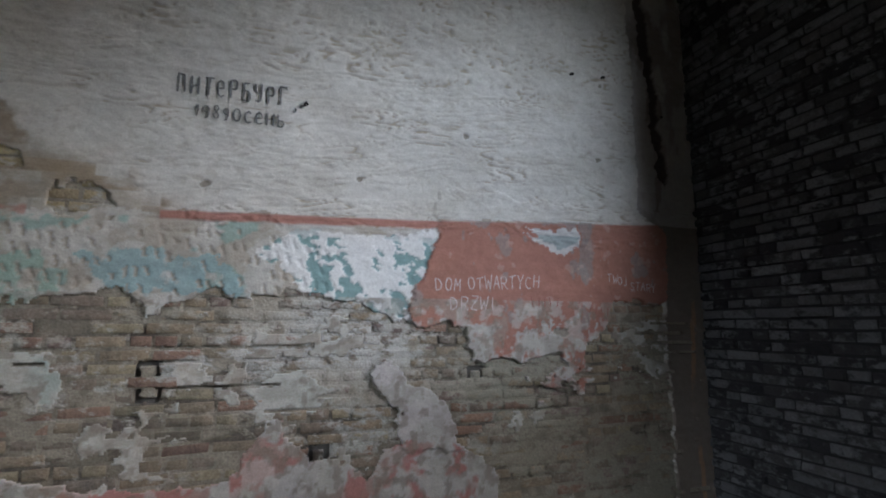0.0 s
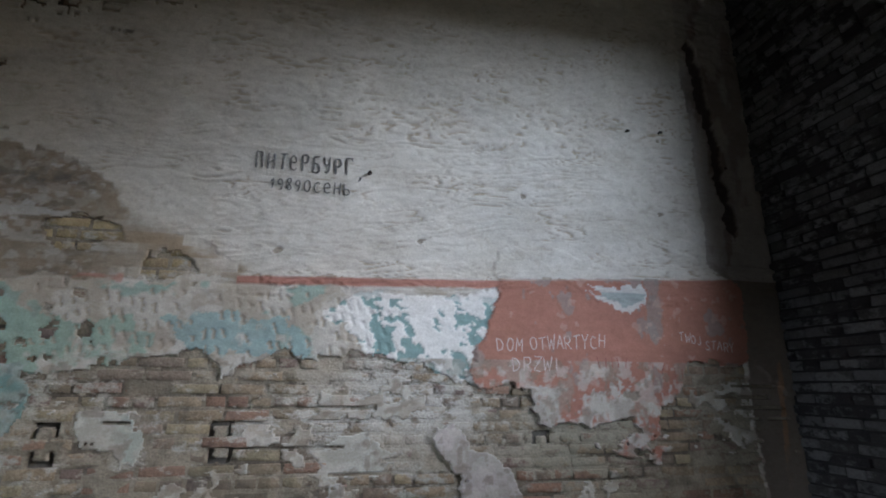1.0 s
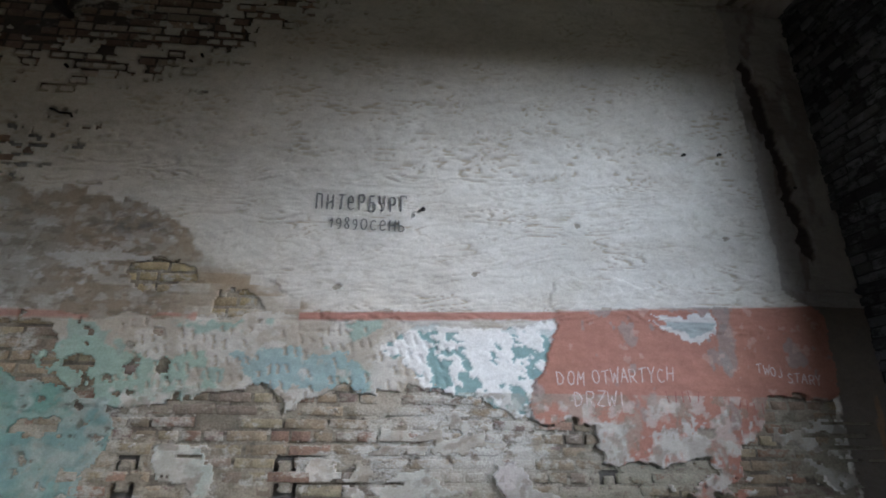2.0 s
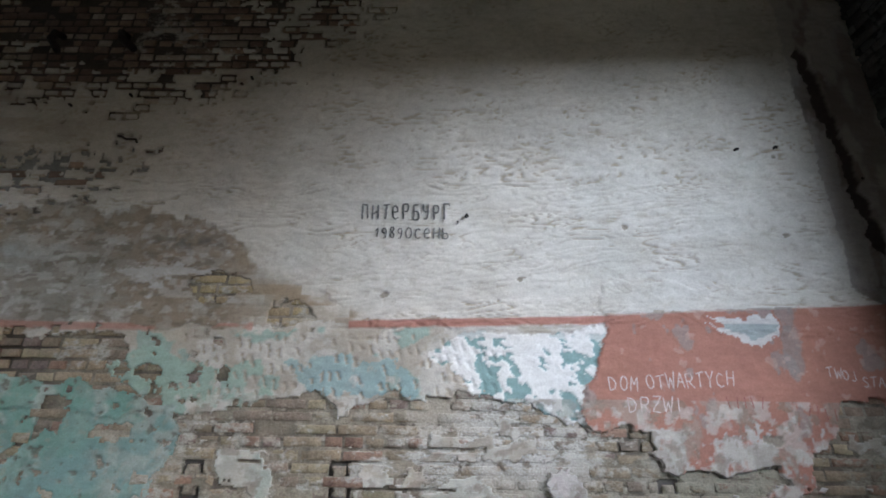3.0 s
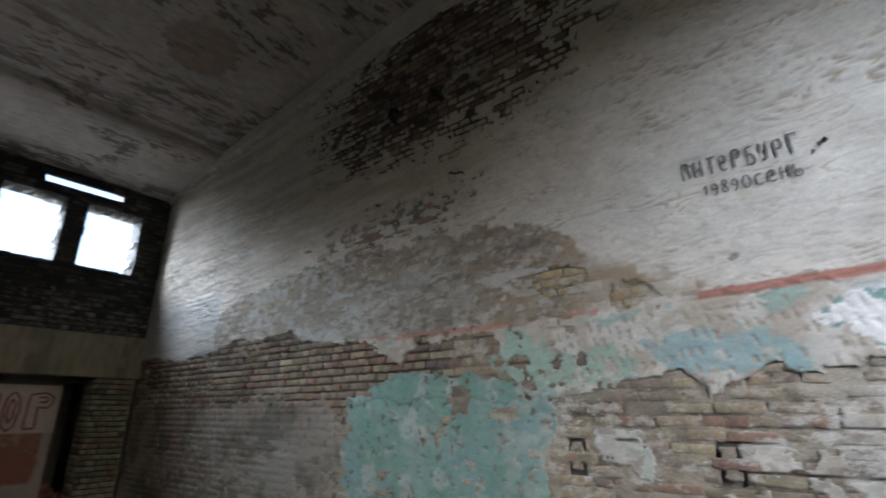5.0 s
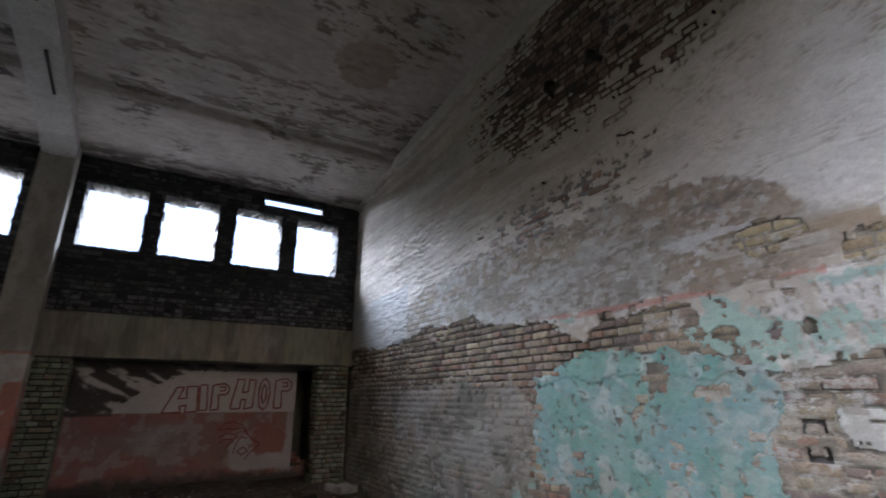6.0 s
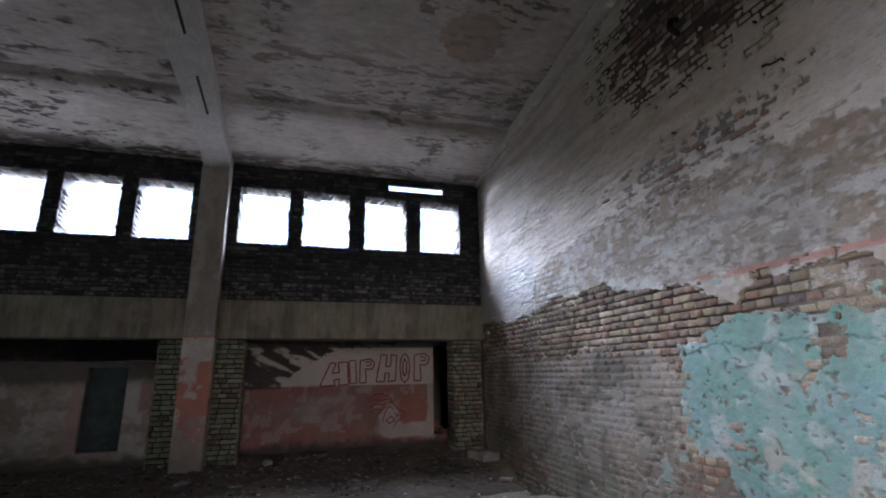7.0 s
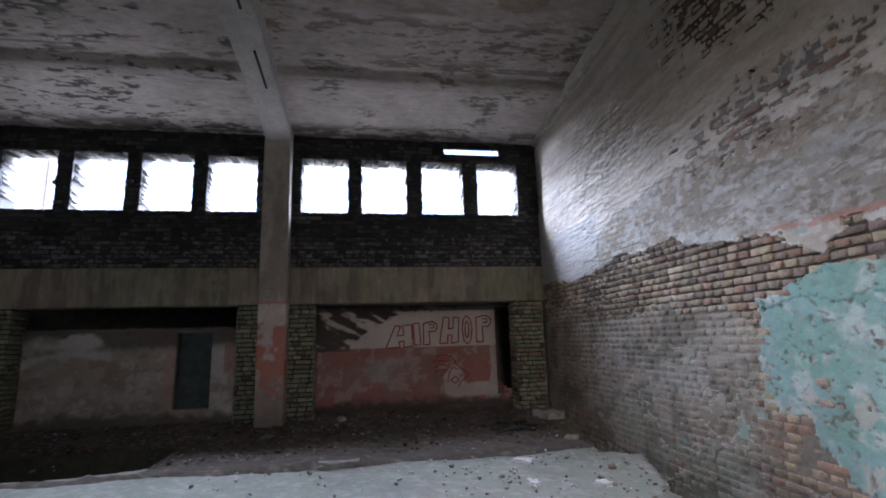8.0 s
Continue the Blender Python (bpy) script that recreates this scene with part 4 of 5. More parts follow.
wall_east = group_of("wall_east", "soot-blackened brick side wall of the hall", "wall")
bm = bmesh.new()
box(bm, (SPAN + 0.01, -GATE[0], -0.6), (SPAN + 0.42, 0.5, 5.5))
box(bm, (SPAN + 0.01, END, -0.6), (SPAN + 0.42, -GATE[1], 5.5))
box(bm, (SPAN + 0.01, -GATE[1], GATE[2]), (SPAN + 0.42, -GATE[0], 5.5))
box(bm, (SPAN + 0.01, -GATE[1], -0.6), (SPAN + 0.42, -GATE[0], GATE[3]))
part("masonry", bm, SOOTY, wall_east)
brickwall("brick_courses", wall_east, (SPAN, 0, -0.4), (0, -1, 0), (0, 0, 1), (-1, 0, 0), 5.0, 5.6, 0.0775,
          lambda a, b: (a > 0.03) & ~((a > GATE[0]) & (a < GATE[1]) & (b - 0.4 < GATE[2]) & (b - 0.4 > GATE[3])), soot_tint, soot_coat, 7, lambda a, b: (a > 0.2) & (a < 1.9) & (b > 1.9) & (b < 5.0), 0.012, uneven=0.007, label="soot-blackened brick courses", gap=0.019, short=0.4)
wall_south = tagged(block("wall_south", (-0.5, END - 0.4, -0.6), (SPAN + 0.5, END, 6.2), MASONRY), "plain dark masonry wall closing the hall", "wall", kind="structure")


# jamb bricks of the near windows
def jambs():
    rng = np.random.default_rng(9)
    for a, b in SPANS[:8]:
        for s, way in ((a, 1), (b, -1)):
            for k in range(13):
                z0 = SILL + k * 0.0765
                out = rng.normal(0.0, 0.024) * (1.0 if way > 0 else 0.6)
                y0, y1 = -s + 0.06 * way, -s - out * way
                yield (-0.40, min(y0, y1), z0), (-0.02 - rng.uniform(0, 0.05), max(y0, y1), z0 + 0.066)
        for k in range(int((b - a) / 0.13)):
            yield (-0.40, -a - 0.13 * k - 0.12, HEAD - rng.uniform(-0.015, 0.05)), (-0.02 - rng.uniform(0, 0.06), -a - 0.13 * k, HEAD + 0.06)
        for k in range(int((b - a) / 0.13)):
            yield (-0.40, -a - 0.13 * k - 0.12, SILL - 0.06), (-0.02, -a - 0.13 * k, SILL + rng.uniform(-0.02, 0.015))


def boxes_mesh(name, rows, mat, parent, tint, coat, label=""):
    V, F, T, C, rng = [], [], [], [], np.random.default_rng(12)
    quad = np.array([(0, 3, 2, 1), (4, 5, 6, 7), (0, 1, 5, 4), (1, 2, 6, 5), (2, 3, 7, 6), (3, 0, 4, 7)])
    for k, (lo, hi) in enumerate(rows):
        (x0, y0, z0), (x1, y1, z1) = lo, hi
        V.append(np.array([(x0, y0, z0), (x1, y0, z0), (x1, y1, z0), (x0, y1, z0), (x0, y0, z1), (x1, y0, z1), (x1, y1, z1), (x0, y1, z1)]) + rng.uniform(-0.004, 0.004, (8, 3)))
        F.append(quad + 8 * k)
        T.append(np.tile([*tint(np.zeros(1), 0, rng)[0], 1], (8, 1)))
        C.append(np.tile(coat(np.zeros(1), 0, rng)[0], (8, 1)))
    ob = link_mesh(name, np.concatenate(V), np.concatenate(F), BRICK, parent, label, tint=np.concatenate(T), coat=np.concatenate(C))
    ob["kind"] = "stuff"
    return ob


boxes_mesh("jamb_bricks", jambs(), BRICK, wall_west, lambda a, b, r: np.array([(0.15, 0.145, 0.135)]) * r.uniform(0.7, 1.3), lambda a, b, r: np.array([(0.26, 0.26, 0.25, r.uniform(0.3, 0.5))]), "raw broken window jambs")


# concrete beam and piers under the west windows
def beam_colour(a, b):
    x, z = a, b
    c = np.zeros((*np.shape(x), 3)) + (0.25, 0.22, 0.17)
    c = lay(c, step(0.45, 0.6, fbm(x * 1.2, z * 0.5, 71)), (0.21, 0.21, 0.15))
    c = lay(c, step(0.52, 0.62, fbm(x * 7, z * 0.8, 72)) * 0.7, (0.14, 0.12, 0.10))
    return lay(c, step(0.58, 0.66, fbm(x * 3, z * 3, 73)) * 0.5, (0.27, 0.25, 0.20))


beam = tagged(new("beam"), "stained concrete beam carrying the window wall", "beam", kind="structure")
block("core", (-0.42, END, BEAM_LO), (-0.015, 0.0, BEAM_HI), MASONRY, beam)
sheet("face", (0.0, 0, BEAM_LO), (0, -1, 0), (0, 0, 1), (1, 0, 0), -END, BEAM_HI - BEAM_LO - 0.01, 0.03,
      lambda a, b: 0.012 + 0.012 * fbm(a * 4, b * 4, 74), beam_colour, None, CONCRETE, beam, deep=0.03)
PIERS = [(0.06, 0.60), (4.19, 4.66), (5.02, 5.47), (8.85, 9.48), (9.85, 10.4), (13.6, 15.2), (18.6, 19.6)]
for k, (a, b) in enumerate(PIERS):
    pier = group_of("pier", "brick pier with mossy, weathered courses", "pier")
    block("core", (-0.40, -b + 0.02, -0.5), (-0.015, -a - 0.02, BEAM_LO), SOOTY, pier)
    if k < 5:
        brickwall("brick_courses", pier, (0, -a, -0.35), (0, -1, 0), (0, 0, 1), (1, 0, 0), b - a, 2.4, 0.077, lambda u, v: u > -1, mossy_tint, mossy_coat, 20 + k, (lambda u, v: (v > 0.4) & (v < 2.3)) if k < 3 else None, proud=0.016, uneven=0.007, gap=0.02, short=0.4)
        boxes_mesh("return_bricks", [((-0.39, -b - 0.004 if s else -a - 0.05, -0.35 + 0.077 * r), (-0.02, -b + 0.05 if s else -a + 0.004, -0.285 + 0.077 * r))
                                     for r in range(31) for s in (0, 1)], BRICK, pier, mossy_tint, mossy_coat)


# ---- niches behind the openings ----
SOOT_WEDGE = [(4.3, 1.1), (4.3, 2.2), (1.3, 2.2), (1.55, 1.98), (2.6, 1.92), (3.2, 1.6), (3.6, 1.35)]


def niche_colour(s, z):
    """s: distance south of the end wall."""
    sr, zr = ragged(s, z)
    c = np.zeros((*np.shape(s), 3)) + (0.52, 0.48, 0.44)
    dado = z < 1.25
    c = lay(c, dado, (0.30, 0.135, 0.11))
    c = lay(c, dado * step(0.46, 0.60, fbm(s * 2.2, z * 2.6, 81)) * 0.6, (0.25, 0.175, 0.15))
    c = lay(c, dado * np.exp(-((s - 3.0) / 0.42) ** 2 - ((z - 0.82) / 0.26) ** 2) * step(0.30, 0.5, fbm(s * 4, z * 4, 82)), (0.30, 0.275, 0.255))
    c = lay(c, dado * step(0.57, 0.63, fbm(s * 6, z * 6, 83)) * 0.55, (0.40, 0.345, 0.31))
    pale = np.exp(-((s - 1.62) / 0.20) ** 2 - ((z - 0.62) / 0.28) ** 2) + np.exp(-((s - 1.15) / 0.5) ** 2 - ((z - 0.42) / 0.14) ** 2) + np.exp(-((s - 0.80) / 0.08) ** 2) * 0.8
    c = lay(c, dado * step(0.30, 0.55, pale * (0.4 + 1.1 * fbm(s * 6, z * 6, 87))) * 0.85, (0.42, 0.395, 0.365))
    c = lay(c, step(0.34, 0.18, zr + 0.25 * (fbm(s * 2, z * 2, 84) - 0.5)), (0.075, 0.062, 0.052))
    slash = fbm(s * 1.5 + z * 2.5, z * 9 - s * 4.5, 85)
    c = lay(c, inside(SOOT_WEDGE, sr, zr) * step(0.40, 0.5, slash), (0.06, 0.05, 0.048))
    c = lay(c, ((s > 3.6) & (z > 1.2)) * step(0.35, 0.6, slash) * 0.8, (0.07, 0.06, 0.055))
    # flat dark strip paints in the shade under the niche ceiling
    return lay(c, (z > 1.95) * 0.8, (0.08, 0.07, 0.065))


niche_wall = group_of("niche_wall", "plastered back wall with red dado, soot and graffiti", "wall")
bm = bmesh.new()
box(bm, (-1.25, -4.5, -0.5), (-0.93, -0.74, 2.6))
box(bm, (-1.25, -0.38, -0.5), (-0.93, 0.3, 2.6))
box(bm, (-1.25, -0.74, 2.0), (-0.93, -0.38, 2.6))
box(bm, (-1.25, -0.74, -0.5), (-0.93, -0.38, 0.28))
part("masonry", bm, MASONRY, niche_wall)
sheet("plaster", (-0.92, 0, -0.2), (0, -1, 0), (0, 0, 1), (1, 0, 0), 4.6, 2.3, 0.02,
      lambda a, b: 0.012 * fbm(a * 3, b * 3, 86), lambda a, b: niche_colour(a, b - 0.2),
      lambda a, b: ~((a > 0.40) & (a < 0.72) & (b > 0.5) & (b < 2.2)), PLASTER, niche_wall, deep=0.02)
niche_floor_top = tagged(block("niche_ceiling", (-1.3, -4.5, 2.06), (-0.42, 0.3, 2.3), MASONRY), "rough ceiling of the low niche", "ceiling", kind="structure")
niche_side = tagged(block("niche_side", (-3.2, -4.9, -0.5), (-0.42, -4.55, 2.6), MASONRY), "rough masonry partition between the niches", "wall", kind="structure")


def infill_colour(s, z):
    sr, zr = ragged(s, z)
    c = np.zeros((*np.shape(s), 3)) + (0.35, 0.30, 0.245)
    c = lay(c, step(0.45, 0.6, fbm(s * 1.4, z * 2, 91)), (0.41, 0.375, 0.33))
    c = lay(c, step(0.52, 0.60, fbm(s * 4, z * 7, 92)) * 0.5, (0.21, 0.17, 0.135))
    c = lay(c, step(0.60, 0.65, fbm(s * 9, z * 9, 97)) * 0.5, (0.48, 0.455, 0.415))
    c = lay(c, ((sr > 6.50) & (sr < 6.68) & (zr < 1.6) & (zr > 0.35)) * 0.75, (0.40, 0.265, 0.225))
    c = lay(c, ((s > 5.66) & (s < 5.97) & (zr < 1.5) & (zr > 0.5)) * step(0.4, 0.5, fbm(s * 5, z * 4, 94)), (0.44, 0.41, 0.37))
    c = lay(c, ((s < 5.72) & (zr > 0.9) & (zr < 1.4)) * step(0.4, 0.5, fbm(s * 4, z * 3, 90)) * 0.7, (0.32, 0.16, 0.13))
    # sooty top, with the recess's shade under the beam painted into it
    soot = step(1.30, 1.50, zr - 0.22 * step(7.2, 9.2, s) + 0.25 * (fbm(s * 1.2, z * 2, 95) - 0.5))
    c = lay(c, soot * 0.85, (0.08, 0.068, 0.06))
    swoosh = np.abs(zr - 1.24 - 0.10 * np.sin((s - 7.6) * 3.4) - 0.16 * (fbm(s * 1.6, z * 1.6, 93) - 0.5)) - 0.055
    swoosh = np.minimum(swoosh, np.hypot((sr - 8.0) / 2.2, zr - 1.50 + 0.06 * (s - 8)) - 0.15)
    c = lay(c, (s > 7.5) * (s < 9.3) * step(0.03, -0.03, swoosh), (0.46, 0.435, 0.40))
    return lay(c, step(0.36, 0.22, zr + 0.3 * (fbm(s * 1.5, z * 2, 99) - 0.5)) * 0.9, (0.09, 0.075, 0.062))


infill = group_of("infill_wall", "patched infill wall with a low blocked doorway", "wall")
bm = bmesh.new()
box(bm, (-0.62, -10.0, -0.5), (-0.36, -6.50, 1.72))
box(bm, (-0.62, -5.93, -0.5), (-0.36, -5.1, 1.72))
box(bm, (-0.62, -6.50, 1.62), (-0.36, -5.93, 1.72))
box(bm, (-0.62, -6.50, -0.5), (-0.36, -5.93, 0.36))
part("masonry", bm, MASONRY, infill)
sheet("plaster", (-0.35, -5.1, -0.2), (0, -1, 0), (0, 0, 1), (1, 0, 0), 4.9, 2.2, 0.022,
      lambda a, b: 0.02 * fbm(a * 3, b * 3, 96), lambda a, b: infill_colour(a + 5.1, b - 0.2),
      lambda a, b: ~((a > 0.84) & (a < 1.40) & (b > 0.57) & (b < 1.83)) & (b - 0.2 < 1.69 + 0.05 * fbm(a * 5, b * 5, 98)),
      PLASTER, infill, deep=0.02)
block("blocked_door", (-0.60, -6.52, 0.2), (-0.53, -5.9, 1.7), plain("dark_green_board", (0.03, 0.045, 0.04), (0.075, 0.095, 0.085)), infill, "dark green board closing the doorway")
back_room = tagged(block("back_room", (-3.4, END, -0.5), (-3.1, 0.3, 2.9), MASONRY), "dark outer masonry of the side aisle", "wall", kind="structure")
# unseen end wall and roof, added so the side aisle stays dark
aisle_end_blocker = tagged(block("aisle_end_blocker", (-3.4, 0.02, -0.5), (-0.43, 0.4, 2.72), MASONRY), "added end wall keeping light out of the side aisle", "wall", kind="structure")
aisle_roof_blocker = tagged(block("aisle_roof_blocker", (-3.4, END, 2.72), (-0.43, 0.4, 2.9), MASONRY), "added roof slab keeping light out of the side aisle", "roof", kind="structure")


# ---- frames and ceiling ----
def post_colour(z, s):
    zr = z + 0.25 * (fbm(s * 5, z * 5, 101) - 0.5)
    c = np.zeros((*np.shape(z), 3)) + (0.36, 0.33, 0.29)
    c = lay(c, step(0.5, 0.62, fbm(s * 3, z * 1.5, 102)) * 0.7, (0.25, 0.225, 0.195))
    c = lay(c, step(0.56, 0.64, fbm(s * 9, z * 4, 106)) * 0.4, (0.19, 0.165, 0.14))
    c = lay(c, z < 2.09, (0.42, 0.18, 0.135))
    c = lay(c, (z < 2.06) & (zr > 1.72) & (zr < 2.02), (0.52, 0.48, 0.45))
    c = lay(c, (z < 2.06) * step(0.58, 0.62, fbm(s * 7, z * 5, 103)), (0.48, 0.43, 0.39))
    c = lay(c, step(0.95, 0.55, zr) * (fbm(s * 4, z * 4, 104) > 0.42), (0.31, 0.255, 0.215))
    c = lay(c, np.exp(-((z - 0.62) / 0.16) ** 2) * step(0.48, 0.58, fbm(s * 6, z * 6, 107)) * 0.8, (0.25, 0.34, 0.27))
    return lay(c, step(0.50, 0.05, zr) * 0.8, (0.19, 0.18, 0.14))


def portal(y, west, east):
    """A precast frame: posts on both sides, rafters to the ridge, haunches between."""
    frame_ob = group_of("portal_frame", "whitewashed precast concrete frame with sloping rafters", "frame")
    half = 0.22
    for side, there in ((0, west), (1, east)):
        if not there:
            continue
        sx = lambda q: q if side == 0 else SPAN - q  # noqa: E731
        sheet_x = 0.30
        for u, v0, w, n, o in (((0, -1, 0), None, 2 * half, (1 if side == 0 else -1, 0, 0), (sx(sheet_x), y + half, -0.4)),
                               ((1 if side == 0 else -1, 0, 0), None, sheet_x + 0.05, (0, 1, 0), (sx(-0.05), y + half, -0.4)),
                               ((1 if side == 0 else -1, 0, 0), None, sheet_x + 0.05, (0, -1, 0), (sx(-0.05), y - half, -0.4))):
            sheet("post_face", o, u, (0, 0, 1), n, w, 5.55, 0.03, lambda a, b: 0.006 * fbm(a * 5, b * 5, 105),
                  lambda a, b: post_colour(b - 0.4, a + abs(y)), None, PLASTER, frame_ob, deep=0.006)
        # rafter as a tapering bar with a haunch at the post
        prof = [(0.0, 4.86), (0.31, 4.92), (0.75, 5.06), (6.15, 5.55), (6.15, 6.05), (1.5, 5.52), (0.0, 5.2)]
        bm = bmesh.new()
        a = [bm.verts.new((sx(px), y - 0.21, pz)) for px, pz in prof]
        b = [bm.verts.new((sx(px), y + 0.21, pz)) for px, pz in prof]
        bm.faces.new(a), bm.faces.new(b[::-1])
        for k in range(len(prof)):
            bm.faces.new((a[k], b[k], b[(k + 1) % len(prof)], a[(k + 1) % len(prof)]))
        bmesh.ops.recalc_face_normals(bm, faces=bm.faces)
        bmesh.ops.bevel(bm, geom=list(bm.edges), offset=0.018, segments=2, affect="EDGES")
        part("rafter", bm, plain("whitewashed_concrete", (0.33, 0.305, 0.275), (0.46, 0.43, 0.395), 0.9, 3.0), frame_ob)
    return frame_ob


near_frame = portal(-BAY - 0.02, True, True)
portal(-2 * BAY, True, True)
portal(-3 * BAY, True, True)
for px, pz in ((2.15, 5.175), (3.75, 5.32)):
    bm = box(bmesh.new(), (px - 0.42, -BAY + 0.03, pz - 0.006), (px + 0.42, -BAY + 0.06, pz + 0.02))
    for vert in bm.verts:
        vert.co.z += 0.0905 * (vert.co.x - px)
    part("crack", bm, IRON, near_frame, "long dark crack under the rafter")


def roof_at(x):
    """Ribbed roof panels, 1.55 m wide, with shallow steps."""
    z = line(ROOF, x)
    rib = np.minimum(np.abs(x - 1.55), np.abs(x - 3.1))
    for k in (4.65, 6.15, 7.65, 9.2, 10.75):
        rib = np.minimum(rib, np.abs(x - k))
    return z - 0.022 * (1 - step(0.04, 0.22, rib)) - 0.075 * step(1.44, 1.5, x) * step(1.85, 1.68, x)


def ceiling_colour(x, s):
    flake, blot = fbm(x * 19, s * 4.2, 111), fbm(x * 1.2, s * 0.9, 112)
    c = np.zeros((*np.shape(x), 3)) + (0.42, 0.37, 0.345)
    c = lay(c, step(0.45, 0.6, blot) * 0.7, (0.35, 0.315, 0.275))
    c = lay(c, step(0.62, 0.66, flake) * step(0.52, 0.66, blot) * 0.9, (0.10, 0.082, 0.072))
    # panel next to the west windows painted lighter, for the light bouncing onto it
    c = lay(c, step(1.6, 1.2, x) * 0.4, (0.52, 0.48, 0.445))
    c = lay(c, step(0.46, 0.56, fbm(x * 9, s * 2.2, 116)) * step(0.5, 0.25, x) * 0.85, (0.13, 0.105, 0.095))
    c = lay(c, step(0.52, 0.60, fbm(x * 14, s * 2.0, 117)) * np.exp(-((x - 1.95) / 0.22) ** 2) * 0.8, (0.15, 0.12, 0.11))
    c = lay(c, (s < BAY) * step(0.55, 0.62, fbm(x * 10, s * 3, 118)) * np.exp(-((x - 2.7) / 0.4) ** 2) * 0.8, (0.16, 0.12, 0.105))
    c = lay(c, (s > BAY) * step(0.54, 0.58, 0.6 * fbm(x * 13, s * 3.2, 113) + 0.4 * fbm(x * 34, s * 9, 108, 3)) * step(0.46, 0.56, fbm(x * 1.8, s * 1.1, 119)) * 0.9, (0.055, 0.047, 0.045))
    c = lay(c, (s < BAY) * step(0.55, 0.60, 0.6 * fbm(x * 11, s * 3.4, 110) + 0.4 * fbm(x * 30, s * 9, 109, 3)) * step(0.54, 0.64, fbm(x * 1.6 + 4, s * 1.3, 120)) * 0.8, (0.12, 0.095, 0.08))
    return lay(c, (np.hypot(x - 3.6, (s - 1.35)) < 0.42 + 0.2 * (flake - 0.5)) * 0.6, (0.24, 0.165, 0.12))


def ceiling_relief(x, s):
    return 0.012 * fbm(x * 5, s * 1.5, 114) - (np.hypot(x - 5.6, s - 0.95) < 0.10 + 0.1 * (fbm(x * 9, s * 9, 115) - 0.5)) * -0.14


def ceiling_sheet():
    nx, ns = 600, 730
    X, S = np.meshgrid(np.linspace(0, SPAN, nx), np.concatenate([np.linspace(0, 10, 600), np.linspace(10.08, -END, 130)]), indexing="ij")
    Z = roof_at(X) + ceiling_relief(X, S)
    ids = np.arange(nx * ns).reshape(nx, ns)
    faces = np.stack([ids[:-1, :-1], ids[1:, :-1], ids[1:, 1:], ids[:-1, 1:]], -1).reshape(-1, 4)
    ob = link_mesh("ceiling", np.stack([X, -S, Z], -1), faces, CEILING, None, tint=ceiling_colour(X, S), smooth=True)
    return tagged(ob, "low-pitched ceiling of roof panels with flaking limewash", "ceiling", kind="structure")


ceiling = ceiling_sheet()
bm = bmesh.new()
prof = [(-0.42, 5.35), (6.15, 6.25), (12.72, 5.35), (12.72, 5.5), (6.15, 6.45), (-0.42, 5.5)]
a, b = [bm.verts.new((px, END - 0.5, pz)) for px, pz in prof], [bm.verts.new((px, 0.6, pz)) for px, pz in prof]
bm.faces.new(a), bm.faces.new(b[::-1])
for k in range(6):
    bm.faces.new((a[k], b[k], b[(k + 1) % 6], a[(k + 1) % 6]))
bmesh.ops.recalc_face_normals(bm, faces=bm.faces)
roof = tagged(part("roof", bm, MASONRY), "low-pitched roof covering of the hall", "roof", kind="structure")


# ---- ground ----
SLAB_EDGE = [(0.0, 1.9), (0.3, 1.9), (0.57, 1.55), (1.7, 1.65), (2.5, 2.2), (3.6, 1.98), (4.5, 1.88), (5.8, 1.65), (5.95, 2.3), (7.2, 2.42), (20, 2.5)]


def slab_keep(x, s):
    xr, sr = ragged(x, s, 1.6)
    gap = line([(0, 0.5), (2.85, 0.5), (3.0, 0.06), (3.3, 0.1), (3.45, 0.22), (4.6, 0.62), (6, 0.55), (8, 0.4), (12.3, 0.3)], xr)
    # slab stops unseen at x 7.2; dark earth added there bounces less light
    return (xr > line(SLAB_EDGE, sr)) & (sr > gap) & (xr < 7.2)


def slab_colour(x, s):
    c = np.zeros((*np.shape(x), 3)) + (0.205, 0.222, 0.185)
    c = lay(c, step(0.45, 0.62, fbm(x * 2.5, s * 2.5, 121)) * 0.6, (0.215, 0.21, 0.19))
    return lay(c, step(0.6, 0.66, fbm(x * 12, s * 12, 122)) * 0.5, (0.34, 0.345, 0.32))


floor = sheet("floor", (0, 0, 0), (1, 0, 0), (0, -1, 0), (0, 0, 1), SPAN, -END, 0.05,
              lambda a, b: -0.02 + 0.04 * fbm(a * 1.2, b * 1.2, 123) + 0.008 * fbm(a * 9, b * 9, 124), slab_colour, slab_keep, SLAB, deep=0.4)
tagged(floor, "dusty pale concrete floor slab with broken edges", "floor", kind="structure")


def earth_height(x, s):
    h = -0.03 + 0.09 * fbm(x * 1.4, s * 1.4, 131) + 0.05 * fbm(x * 7, s * 7, 132) + 0.10 * step(1.2, -0.5, x)
    h -= 0.34 * step(0.6, 0.25, s + 0.1 * fbm(x * 3, s * 3, 133)) * step(0.9, 1.6, x)
    h -= 0.45 * step(5.8, 6.1, s) * step(1.25, 1.4, x) * step(2.6, 2.3, x)
    return h - 0.25 * step(2.6, 3.2, x) + 0.20 * step(7.0, 7.5, x)


